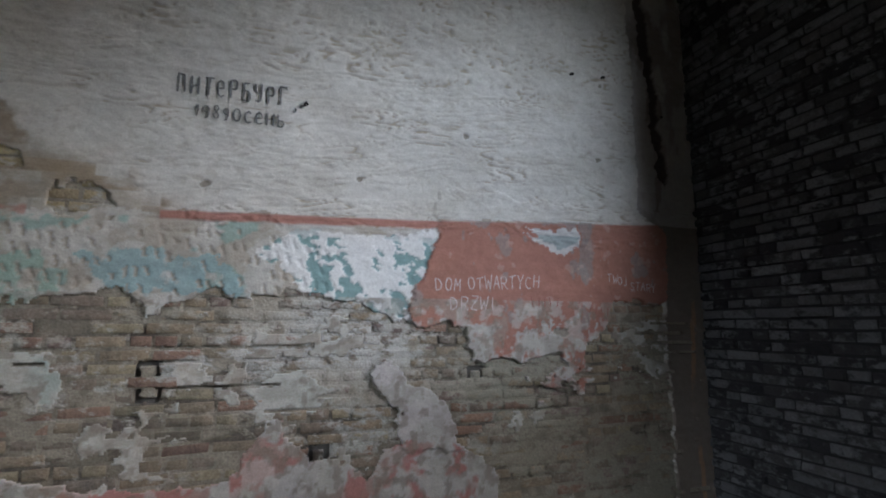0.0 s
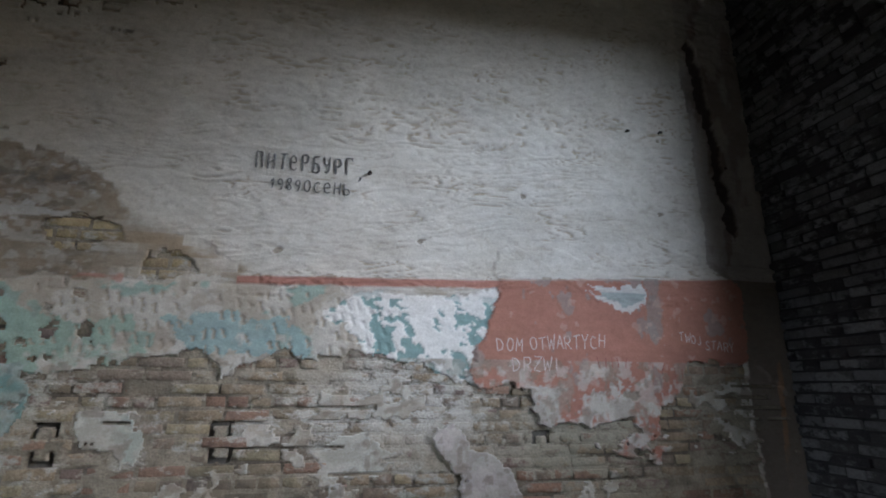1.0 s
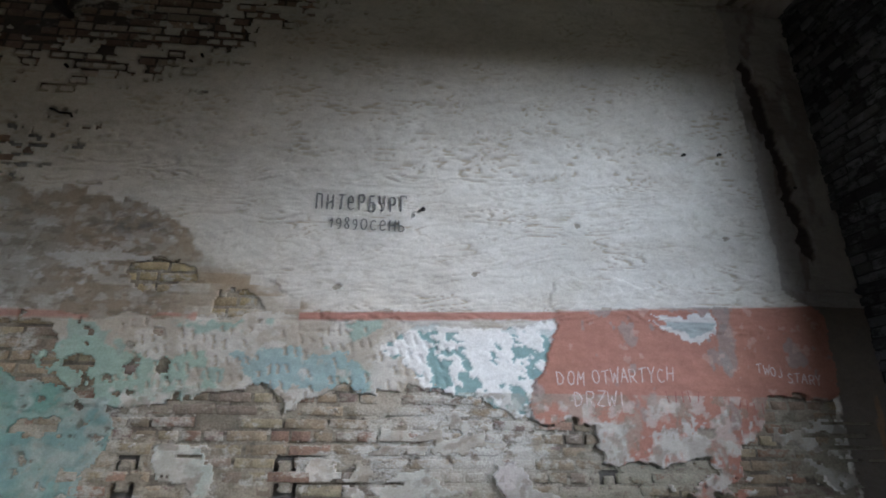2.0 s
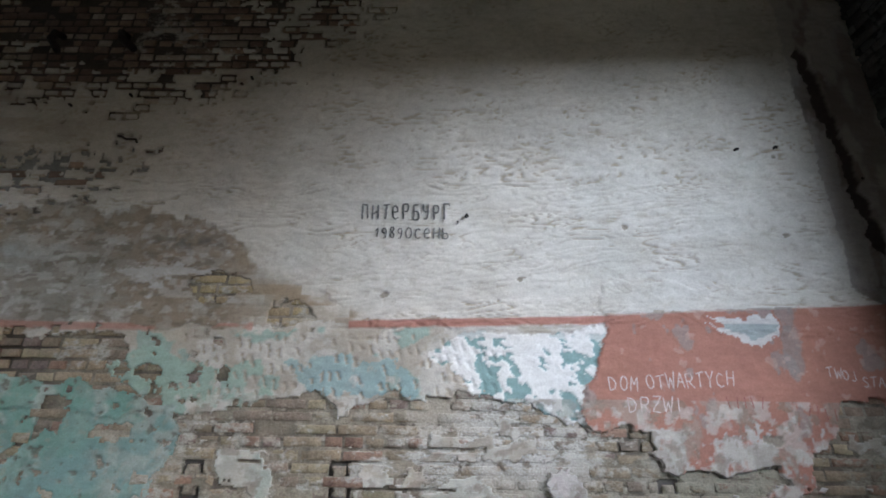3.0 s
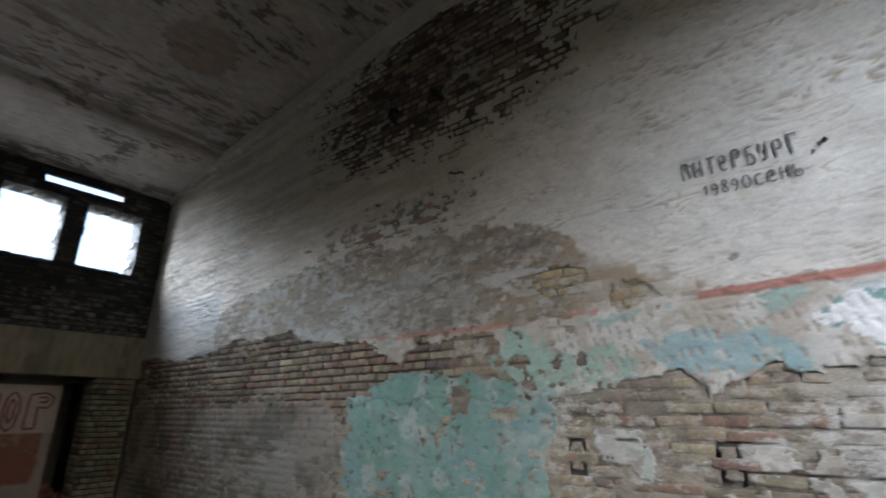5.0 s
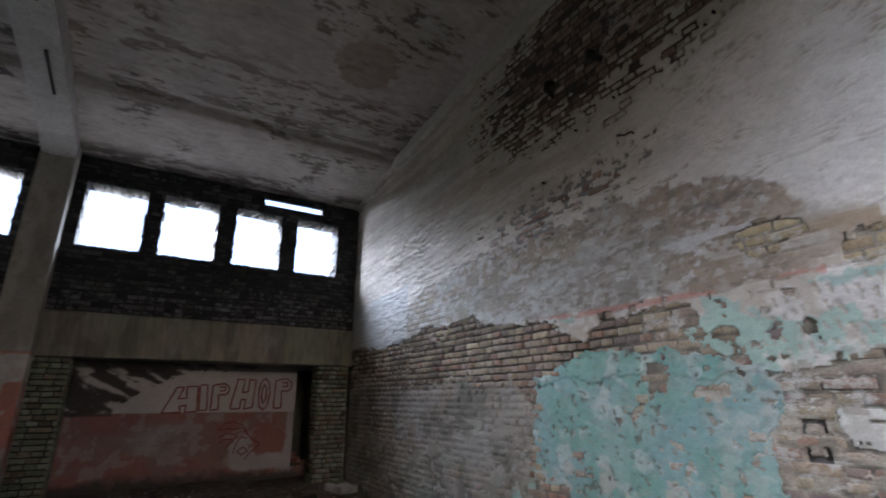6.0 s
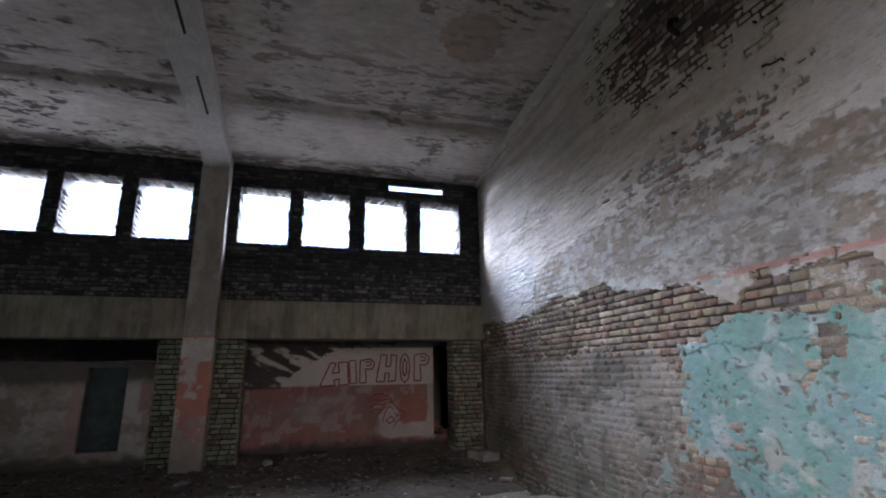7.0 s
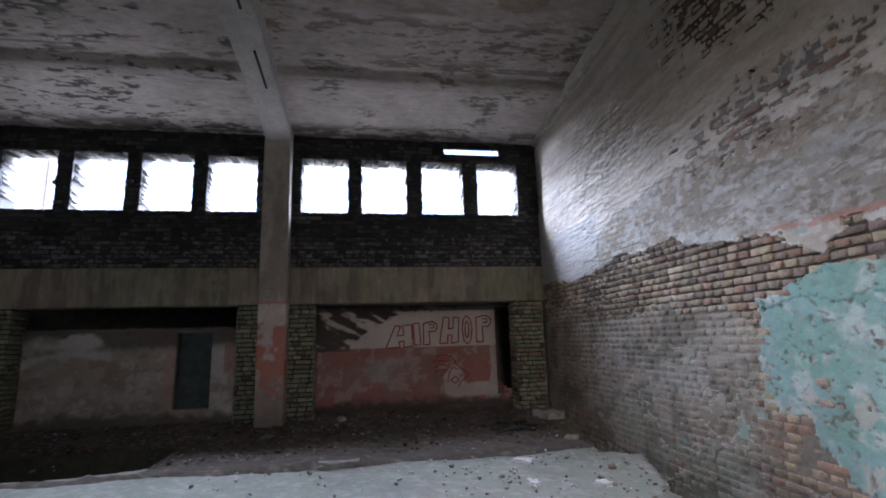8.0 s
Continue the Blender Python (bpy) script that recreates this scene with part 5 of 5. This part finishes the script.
def earth_colour(x, s):
    c = np.zeros((*np.shape(x), 3)) + (0.075, 0.062, 0.048)
    c = lay(c, step(0.5, 0.6, fbm(x * 3, s * 3, 134)) * 0.6, (0.12, 0.10, 0.08))
    c = lay(c, step(0.64, 0.68, fbm(x * 16, s * 16, 135)) * 0.6, (0.22, 0.195, 0.16))
    c = lay(c, step(5.7, 6.0, s) * step(1.2, 1.3, x) * step(2.7, 2.5, x), (0.05, 0.052, 0.03))
    return lay(c, step(0.55, 0.3, s) * 0.6, (0.13, 0.15, 0.10))


earth = sheet("earth", (-3.1, 0.0, 0), (1, 0, 0), (0, -1, 0), (0, 0, 1), SPAN + 3.1, -END, 0.06,
              lambda a, b: earth_height(a - 3.1, b), lambda a, b: earth_colour(a - 3.1, b), None, EARTH, deep=0.05)
tagged(earth, "bare dark earth littered with plaster crumbs", "ground", kind="structure")
bm = bmesh.new()
bmesh.ops.create_grid(bm, x_segments=2, y_segments=2, size=900)
for vert in bm.verts:
    vert.co.z = -0.62
ground = tagged(part("ground", bm, plain("wild_grass_ground", (0.05, 0.06, 0.025), (0.12, 0.11, 0.06))), "rough grassy ground outside the hall", "ground", kind="structure")


# ---- details ----
# each character as strokes in a cell one wide and one high
BOWL = [(0.12, 0.98), (0.7, 1.0), (0.88, 0.86), (0.86, 0.64), (0.66, 0.5), (0.14, 0.5)]
LOOP = [(0.85, 0.62), (0.6, 0.5), (0.25, 0.56), (0.15, 0.78), (0.35, 0.98), (0.68, 0.98), (0.87, 0.8), (0.84, 0.4), (0.66, 0.06), (0.3, 0.0)]
RING = [(0.5, 1.0), (0.2, 0.86), (0.1, 0.5), (0.22, 0.12), (0.5, 0.0), (0.8, 0.14), (0.92, 0.5), (0.8, 0.86), (0.5, 1.0)]
HOOKED = [(0.16, 0.52), (0.84, 0.56), (0.8, 0.86), (0.5, 1.0), (0.2, 0.86), (0.1, 0.5), (0.2, 0.12), (0.52, 0.0), (0.88, 0.14)]
BARS = [[(0.1, 0.0), (0.12, 1.0)], [(0.88, 1.0), (0.86, 0.0)]]
STROKES = {
    "П": [[(0.08, 0.0), (0.14, 1.0), (0.84, 0.98), (0.86, 0.04)]], "И": BARS + [[(0.12, 0.34), (0.88, 0.62)]], "Т": [[(0.0, 0.96), (1.0, 1.0)], [(0.52, 0.98), (0.48, 0.0)]],
    "е": [HOOKED], "Р": [[(0.14, 0.0), (0.12, 0.98)], BOWL], "Б": [[(0.84, 1.0), (0.14, 0.97), (0.12, 0.02), (0.66, 0.0), (0.88, 0.16), (0.84, 0.44), (0.62, 0.56), (0.14, 0.54)]],
    "У": [[(0.12, 1.0), (0.2, 0.55), (0.5, 0.44), (0.82, 0.6)], [(0.88, 1.0), (0.82, 0.5), (0.7, 0.1), (0.4, -0.02), (0.2, 0.08)]], "Г": [[(0.16, -0.05), (0.16, 0.98), (0.9, 1.0), (0.92, 0.84)]],
    "1": [[(0.2, 0.62), (0.6, 1.0), (0.56, 0.0)], [(0.38, 0.7), (0.6, 0.7)]], "9": [LOOP], "8": [[(0.5, 0.52), (0.2, 0.72), (0.3, 0.96), (0.7, 0.98), (0.8, 0.74), (0.5, 0.52), (0.14, 0.26), (0.3, 0.02), (0.7, 0.0), (0.88, 0.24), (0.5, 0.52)]],
    "о": [RING], "с": [[(0.88, 0.84), (0.55, 1.0), (0.2, 0.84), (0.1, 0.45), (0.25, 0.08), (0.6, 0.0), (0.9, 0.16)]], "н": BARS + [[(0.12, 0.5), (0.88, 0.54)]],
    "ь": [[(0.14, 1.0), (0.14, 0.02), (0.66, 0.0), (0.88, 0.2), (0.7, 0.46), (0.16, 0.5)]], ",": [[(0.35, 0.2), (0.6, 0.15), (0.45, -0.05), (0.2, -0.16)]], ".": [[(0.4, 0.3), (0.6, 0.36), (0.66, 0.24)]],
    "D": [[(0.1, 0.02), (0.12, 1.0), (0.6, 0.9), (0.9, 0.55), (0.7, 0.16), (0.1, 0.02)]], "O": [RING], "M": [[(0.08, 0.0), (0.16, 1.0), (0.5, 0.42), (0.86, 1.0), (0.9, 0.0)]],
    "T": [[(0.0, 0.9), (1.0, 1.06)], [(0.5, 0.98), (0.46, 0.0)]], "W": [[(0.0, 1.0), (0.24, 0.0), (0.5, 0.7), (0.76, 0.0), (1.0, 1.1)]], "A": [[(0.05, 0.0), (0.5, 1.05), (0.92, 0.0)], [(0.2, 0.4), (0.8, 0.42)]],
    "R": [[(0.14, 0.0), (0.12, 1.0)], BOWL, [(0.4, 0.5), (0.95, -0.02)]], "Y": [[(0.05, 1.05), (0.46, 0.5), (0.92, 1.1)], [(0.46, 0.5), (0.4, -0.05)]], "C": [[(0.9, 0.86), (0.5, 1.0), (0.16, 0.7), (0.14, 0.25), (0.5, 0.0), (0.9, 0.12)]],
    "H": BARS + [[(0.12, 0.5), (0.88, 0.54)]], "Z": [[(0.08, 0.95), (0.9, 1.0), (0.1, 0.04), (0.92, 0.0)]], "I": [[(0.5, 1.0), (0.46, 0.0)]], "J": [[(0.7, 1.0), (0.7, 0.15), (0.4, 0.0), (0.1, 0.15)]],
    "S": [[(0.88, 0.86), (0.5, 1.0), (0.16, 0.8), (0.4, 0.54), (0.8, 0.4), (0.86, 0.14), (0.5, 0.0), (0.1, 0.12)]],
}


def ribbon(name, points, width, mat, parent, lay_on, rng, patchy=0.3):
    """A drawn line: a thin strip that swells, narrows and wavers as the stick rubs along, rounded at both ends."""
    pts = [Vector(p) for p in points]
    path = [pts[0]]
    for a, b in zip(pts, pts[1:]):
        n = max(1, int((b - a).length / (width * 0.9)))
        path += [a.lerp(b, k / n) for k in range(1, n + 1)]
    verts, swell = [], 1.0
    for k, p in enumerate(path):
        along = (path[min(k + 1, len(path) - 1)] - path[max(k - 1, 0)]).normalized()
        side = Vector((-along.y, along.x))
        swell = 0.6 * swell + 0.4 * rng.uniform(1 - patchy, 1 + patchy)
        half = 0.5 * width * swell * (0.55 if k in (0, len(path) - 1) else 1.0)
        p = p + side * rng.uniform(-0.12, 0.12) * width
        verts += [(*(p + side * half), 0.0), (*p, 0.0012), (*(p - side * half), 0.0)]
    faces = [q for k in range(len(path) - 1) for q in ((3 * k, 3 * k + 1, 3 * k + 4, 3 * k + 3), (3 * k + 1, 3 * k + 2, 3 * k + 5, 3 * k + 4))]
    return link_mesh(name, np.stack(lay_on(*np.array(verts).T), -1), faces, mat, parent)


def lettering(name, label, text, start, wide, cap, width, mat, parent, lay_on, seed, wobble=0.06, rise=0.0, squeeze=0.68):
    """Hand lettering: every character a piece with its strokes, a little askew, laid on the wall by lay_on(u, v, out)."""
    rng = random.Random(seed)
    group = new(name)
    group.parent = parent
    group["label"] = label
    slot = wide / len(text)
    for k, ch in enumerate(text):
        if ch == " ":
            continue
        turn, up, tall = rng.uniform(-wobble, wobble), rng.uniform(-0.05, 0.05) * cap, cap * rng.uniform(0.93, 1.07)
        letter = None
        for points in STROKES[ch]:
            co = []
            for px, pz in points:
                u, w = (px - 0.5) * slot * squeeze, pz * tall
                co.append((start[0] + slot * (k + 0.5) + u + turn * w, start[1] + w - turn * u + up + rise * k))
            letter = ribbon("letter" if letter is None else "stroke", co, width, mat, group if letter is None else letter, lay_on, rng)
            letter = letter if letter.parent is group else letter.parent
    return group


def on_end_wall(u, v, w):
    return u, -np.maximum(end_wall_relief(u, v), 0.020) - 0.004 - w, v


def on_limewash(u, v, w):
    return u, -0.031 - w, v


def on_niche(u, v, w):
    return -0.903 + w, u, v


lettering("lettering", "charcoal lettering on the limewash", "ПИТеРБУРГ", (8.272, 2.985), 0.672, 0.116, 0.0145, CHARCOAL, wall_north, on_limewash, 1, rise=0.001)
lettering("lettering", "charcoal lettering on the limewash", "1989", (8.375, 2.845), 0.22, 0.080, 0.0105, CHARCOAL, wall_north, on_limewash, 2, squeeze=0.74)
lettering("lettering", "charcoal lettering on the limewash", "осень", (8.60, 2.842), 0.335, 0.082, 0.0105, CHARCOAL, wall_north, on_limewash, 12, squeeze=0.74)
lettering("lettering", "charcoal smudges beside the lettering", ",.", (8.955, 2.965), 0.13, 0.08, 0.016, CHARCOAL, wall_north, on_limewash, 13, rise=0.05)
lettering("lettering", "chalk lettering on the red dado", "DOM", (9.955, 1.800), 0.20, 0.088, 0.0085, CHALK, wall_north, on_end_wall, 3, wobble=0.1, squeeze=0.8)
lettering("lettering", "chalk lettering on the red dado", "OTWARTYCH", (10.20, 1.812), 0.575, 0.092, 0.0085, CHALK, wall_north, on_end_wall, 8, wobble=0.12, rise=0.003, squeeze=0.86)
lettering("lettering", "chalk lettering on the red dado", "DRZWI", (10.065, 1.672), 0.365, 0.092, 0.0085, CHALK, wall_north, on_end_wall, 4, wobble=0.12, squeeze=0.84)
lettering("lettering", "chalk lettering on the red dado", "TWOJ", (11.37, 1.900), 0.20, 0.062, 0.0075, CHALK, wall_north, on_end_wall, 5, wobble=0.12, rise=-0.008, squeeze=0.85)
lettering("lettering", "chalk lettering on the red dado", "STARY", (11.58, 1.845), 0.25, 0.062, 0.0075, CHALK, wall_north, on_end_wall, 15, wobble=0.12, rise=-0.004, squeeze=0.85)


# outline letters on the back wall of the niche, drawn in one go each: (along, up) in a cell
OUTLINED = {
    "H": [[(0.0, 0.0), (0.36, 0.96), (0.58, 0.98), (0.44, 0.54), (0.70, 0.56), (0.66, 1.0), (1.0, 1.02), (1.06, 0.06), (0.68, 0.02), (0.72, 0.30), (0.50, 0.26), (0.56, 0.02), (0.0, 0.0)]],
    "h": [[(0.0, 0.02), (0.22, 1.0), (0.52, 0.98), (0.46, 0.56), (0.70, 0.58), (0.72, 1.0), (1.0, 0.97), (0.94, 0.06), (0.58, 0.02), (0.64, 0.34), (0.42, 0.32), (0.42, 0.03), (0.0, 0.02)]],
    "I": [[(0.0, 1.0), (0.8, 1.02), (1.0, 0.02), (0.2, 0.0), (0.0, 1.0)]],
    "P": [[(0.08, 0.0), (0.1, 0.98), (0.7, 1.06), (1.0, 0.92), (0.98, 0.72), (0.8, 0.6), (0.46, 0.62), (0.5, 0.02), (0.08, 0.0)], [(0.42, 0.92), (0.76, 0.92), (0.78, 0.78), (0.46, 0.76)]],
    "O": [RING, [(0.5, 0.82), (0.36, 0.7), (0.34, 0.4), (0.48, 0.2), (0.64, 0.34), (0.66, 0.66), (0.5, 0.82)]],
}
rng = random.Random(6)
graffiti = new("graffiti")
graffiti.parent = niche_wall
graffiti["label"] = "red outline graffiti lettering"
for ch, along, up, wide, tall in (("H", -2.93, 1.245, 0.50, 0.43), ("I", -2.40, 1.285, 0.15, 0.42), ("P", -2.22, 1.29, 0.30, 0.42), ("h", -1.88, 1.295, 0.40, 0.52), ("O", -1.44, 1.28, 0.24, 0.56), ("P", -1.16, 1.31, 0.33, 0.50)):
    letter = None
    for points in OUTLINED[ch]:
        made = ribbon("letter" if letter is None else "stroke", [(along + wide * a, up + tall * b) for a, b in points], 0.026, RED_LINE, graffiti if letter is None else letter, on_niche, rng)
        letter = letter or made


def scrawl(name, label, strokes, radius, mat, parent, lay_on):
    group = new(name)
    group.parent = parent
    group["label"] = label
    rng = random.Random(len(strokes))
    for pts in strokes:
        ribbon("stroke", pts, 2 * radius, mat, group, lay_on, rng)
    return group


scrawl("graffiti", "tangled red graffiti scribble", [[(-2.03, 0.95), (-1.93, 1.06), (-1.78, 1.09), (-1.64, 1.04), (-1.56, 0.95)], [(-2.02, 0.94), (-1.9, 0.98), (-1.75, 0.96), (-1.62, 0.99)],
       [(-2.0, 0.84), (-1.88, 0.90), (-1.74, 0.88), (-1.66, 0.93)], [(-1.99, 0.74), (-1.9, 0.81), (-1.76, 0.80)], [(-1.86, 0.68), (-1.78, 0.76), (-1.70, 0.86)], [(-1.74, 0.56), (-1.70, 0.74), (-1.62, 0.84), (-1.52, 0.80)],
       [(-1.60, 0.96), (-1.50, 0.84), (-1.40, 0.76), (-1.31, 0.74), (-1.36, 0.64), (-1.46, 0.58), (-1.54, 0.46)], [(-1.68, 0.60), (-1.58, 0.67), (-1.50, 0.60), (-1.60, 0.54), (-1.68, 0.60)], [(-1.52, 0.72), (-1.44, 0.68), (-1.50, 0.64)]],
       0.010, RED_LINE, niche_wall, on_niche)
lettering("scratches", "faint dull red scratched marks", "IIIII", (10.69, 1.70), 0.25, 0.075, 0.006, SCRATCH, wall_north, on_end_wall, 21, wobble=0.3)
lettering("scratches", "faint dull red scratched marks", "IIII", (11.17, 1.665), 0.22, 0.07, 0.006, SCRATCH, wall_north, on_end_wall, 22, wobble=0.3, rise=-0.012)


# iron left in the end wall
def iron(name, label, points, radius):
    ob = tube(name, points, radius, IRON)
    return tagged(ob, label, "hook", group="iron in the end wall")


iron("wall_hook", "bent black iron hook in the limewash", [(6.30, -0.02, 3.70), (6.34, -0.05, 3.68), (6.40, -0.06, 3.645), (6.47, -0.05, 3.65), (6.50, -0.07, 3.61)], 0.009)
iron("wall_hook", "short thick iron bar bent downwards", [(5.56, 0.02, 4.72), (5.56, -0.09, 4.68), (5.55, -0.10, 4.60), (5.64, -0.10, 4.48)], 0.030)
iron("wall_hook", "short thick iron bar bent downwards", [(6.12, 0.02, 4.72), (6.13, -0.09, 4.68), (6.16, -0.10, 4.60), (6.28, -0.10, 4.50)], 0.032)
for x, z in ((11.12, 3.60), (7.285, 4.26), (6.32, 4.08), (5.85, 3.98), (9.05, 3.02), (5.35, 3.62), (12.0, 3.35), (11.42, 3.62)):
    iron("wall_peg", "rusty nail stub in the plaster", [(x, 0.02, z), (x, -0.045, z), (x + 0.008, -0.055, z - 0.01)], 0.011)


# rubble
def stones(count, seed, place, size, tints, name, label):
    """Angular crumbs scattered over the ground, joined."""
    rng = np.random.default_rng(seed)
    base = np.array([(-1, -1, -1), (1, -1, -1), (1, 1, -1), (-1, 1, -1), (-1, -1, 1), (1, -1, 1), (1, 1, 1), (-1, 1, 1)], float)
    quad = np.array([(0, 3, 2, 1), (4, 5, 6, 7), (0, 1, 5, 4), (1, 2, 6, 5), (2, 3, 7, 6), (3, 0, 4, 7)])
    V, F, T = [], [], []
    for k in range(count):
        x, y, z = place(rng)
        r = size * rng.lognormal(0, 0.5)
        co = base * rng.uniform(0.45, 1.0, (8, 3)) * (r, r * rng.uniform(0.5, 1), r * rng.uniform(0.25, 0.7))
        co = co @ np.array(Euler(rng.uniform(-0.5, 0.5, 2).tolist() + [rng.uniform(0, 6.28)]).to_matrix()).T
        V.append(co + (x, y, z + 0.25 * r)), F.append(quad + 8 * k)
        T.append(np.tile(np.array(tints[rng.integers(len(tints))]) * rng.uniform(0.7, 1.3), (8, 1)))
    ob = link_mesh(name, np.concatenate(V), np.concatenate(F), EARTH, None, tint=np.concatenate(T))
    return tagged(ob, label, "rubble", kind="stuff")


def on_earth(rng):
    x, s = rng.uniform(-0.3, 2.3), rng.uniform(0.2, 8.5)
    return x, -s, float(earth_height(np.array(x), np.array(s)))


def on_slab(rng):
    while True:
        x, s = rng.uniform(1.6, 6.5), rng.uniform(0.3, 5.5)
        if rng.random() < 0.25 + 0.75 * (s < 2.6) and slab_keep(np.array(x), np.array(s)):
            return x, -s, 0.012


stones(1900, 31, on_earth, 0.014, [(0.30, 0.28, 0.25), (0.14, 0.12, 0.10), (0.08, 0.065, 0.05), (0.22, 0.15, 0.11), (0.05, 0.045, 0.035)], "rubble", "plaster crumbs and brick chips on the earth")
stones(700, 32, on_slab, 0.014, [(0.42, 0.42, 0.41), (0.55, 0.55, 0.53), (0.30, 0.29, 0.27), (0.2, 0.16, 0.13)], "rubble", "pale plaster crumbs strewn on the concrete slab")


def lump(name, label, place, size, mat, seed, category="rubble", turn=0.0):
    """One broken piece, its corners knocked off."""
    rng = random.Random(seed)
    bm = bmesh.new()
    bmesh.ops.create_cube(bm, size=1.0)
    bmesh.ops.subdivide_edges(bm, edges=bm.edges, cuts=2, use_grid_fill=True)
    for v in bm.verts:
        k = 0.80 + 0.35 * rng.random()
        v.co = Vector((v.co.x * size[0] * k, v.co.y * size[1] * k, (v.co.z + 0.5) * size[2] * k))
    bmesh.ops.bevel(bm, geom=list(bm.edges), offset=min(size) * 0.04, segments=1, affect="EDGES")
    ob = part(name, bm, mat)
    ob.matrix_world = pose(*place, 0, 0, turn)
    return tagged(ob, label, category, group="pieces on the floor")


PALE = plain("pale_plaster_lump", (0.42, 0.41, 0.40), (0.66, 0.65, 0.63), 0.9, 14)
GREY = plain("grey_concrete_lump", (0.18, 0.175, 0.16), (0.32, 0.31, 0.29), 0.9, 10)
CLAY = plain("broken_red_brick", (0.24, 0.11, 0.08), (0.38, 0.21, 0.16), 0.9, 12)
BURNT = plain("charred_wood", (0.012, 0.011, 0.010), (0.05, 0.042, 0.035), 0.85, 18)
lump("plaster_lump", "white plaster lump on the slab", (3.96, -1.74, 0.0), (0.13, 0.09, 0.05), PALE, 1)
lump("plaster_lump", "white plaster lump on the slab", (2.45, -2.0, 0.0), (0.15, 0.10, 0.05), PALE, 2, turn=30)
lump("plaster_lump", "flat grey-white plaster flake", (3.05, -1.55, 0.0), (0.20, 0.14, 0.03), PALE, 3, turn=50)
lump("plaster_lump", "flat grey-white plaster flake", (4.1, -1.1, 0.0), (0.16, 0.10, 0.04), PALE, 4, turn=10)
lump("board_piece", "weathered board piece lying on the slab edge", (2.75, -3.62, 0.0), (0.09, 0.42, 0.07), GREY, 5, "board")
lump("concrete_block", "mossy concrete block at the wall's foot", (0.55, -0.28, -0.15), (0.45, 0.30, 0.30), GREY, 6, "block", 15)
lump("concrete_block", "broken concrete piece beside the post", (0.9, -4.75, 0.0), (0.14, 0.2, 0.07), GREY, 7, "block", 40)
for k, (x, y) in enumerate(((-1.10, -0.50), (-1.04, -0.62), (-1.16, -0.66), (-1.14, -0.46))):
    lump("brick_bat", "broken pink brick in the rubble heap", (x, y, 0.28 + 0.07 * (k % 3)), (0.16, 0.11, 0.09), CLAY, 11 + k, "brick", 40 * k)
rng = random.Random(8)
for k in range(9):
    x, y, a = 1.35 + rng.uniform(-0.35, 0.35), -1.15 + rng.uniform(-0.3, 0.3), rng.uniform(0, math.pi)
    z, l = float(earth_height(np.array(x), np.array(-y))) + 0.03, rng.uniform(0.12, 0.3)
    pts = [(x - l * math.cos(a), y - l * math.sin(a), z), (x, y + 0.02, z + 0.05 * rng.random()), (x + l * math.cos(a), y + l * math.sin(a), z + 0.03)]
    tagged(tube("charred_stick", pts, rng.uniform(0.012, 0.022), BURNT), "charred stick in the burnt heap", "stick", group="burnt sticks")
pole = tagged(tube("utility_pole", [(-7.0, -12.9, -0.6), (-7.0, -12.9, 4.0), (-7.05, -12.9, 9.5)], 0.11, plain("pale_timber", (0.32, 0.24, 0.19), (0.45, 0.36, 0.30))), "pale timber pole standing outside the windows", "pole")
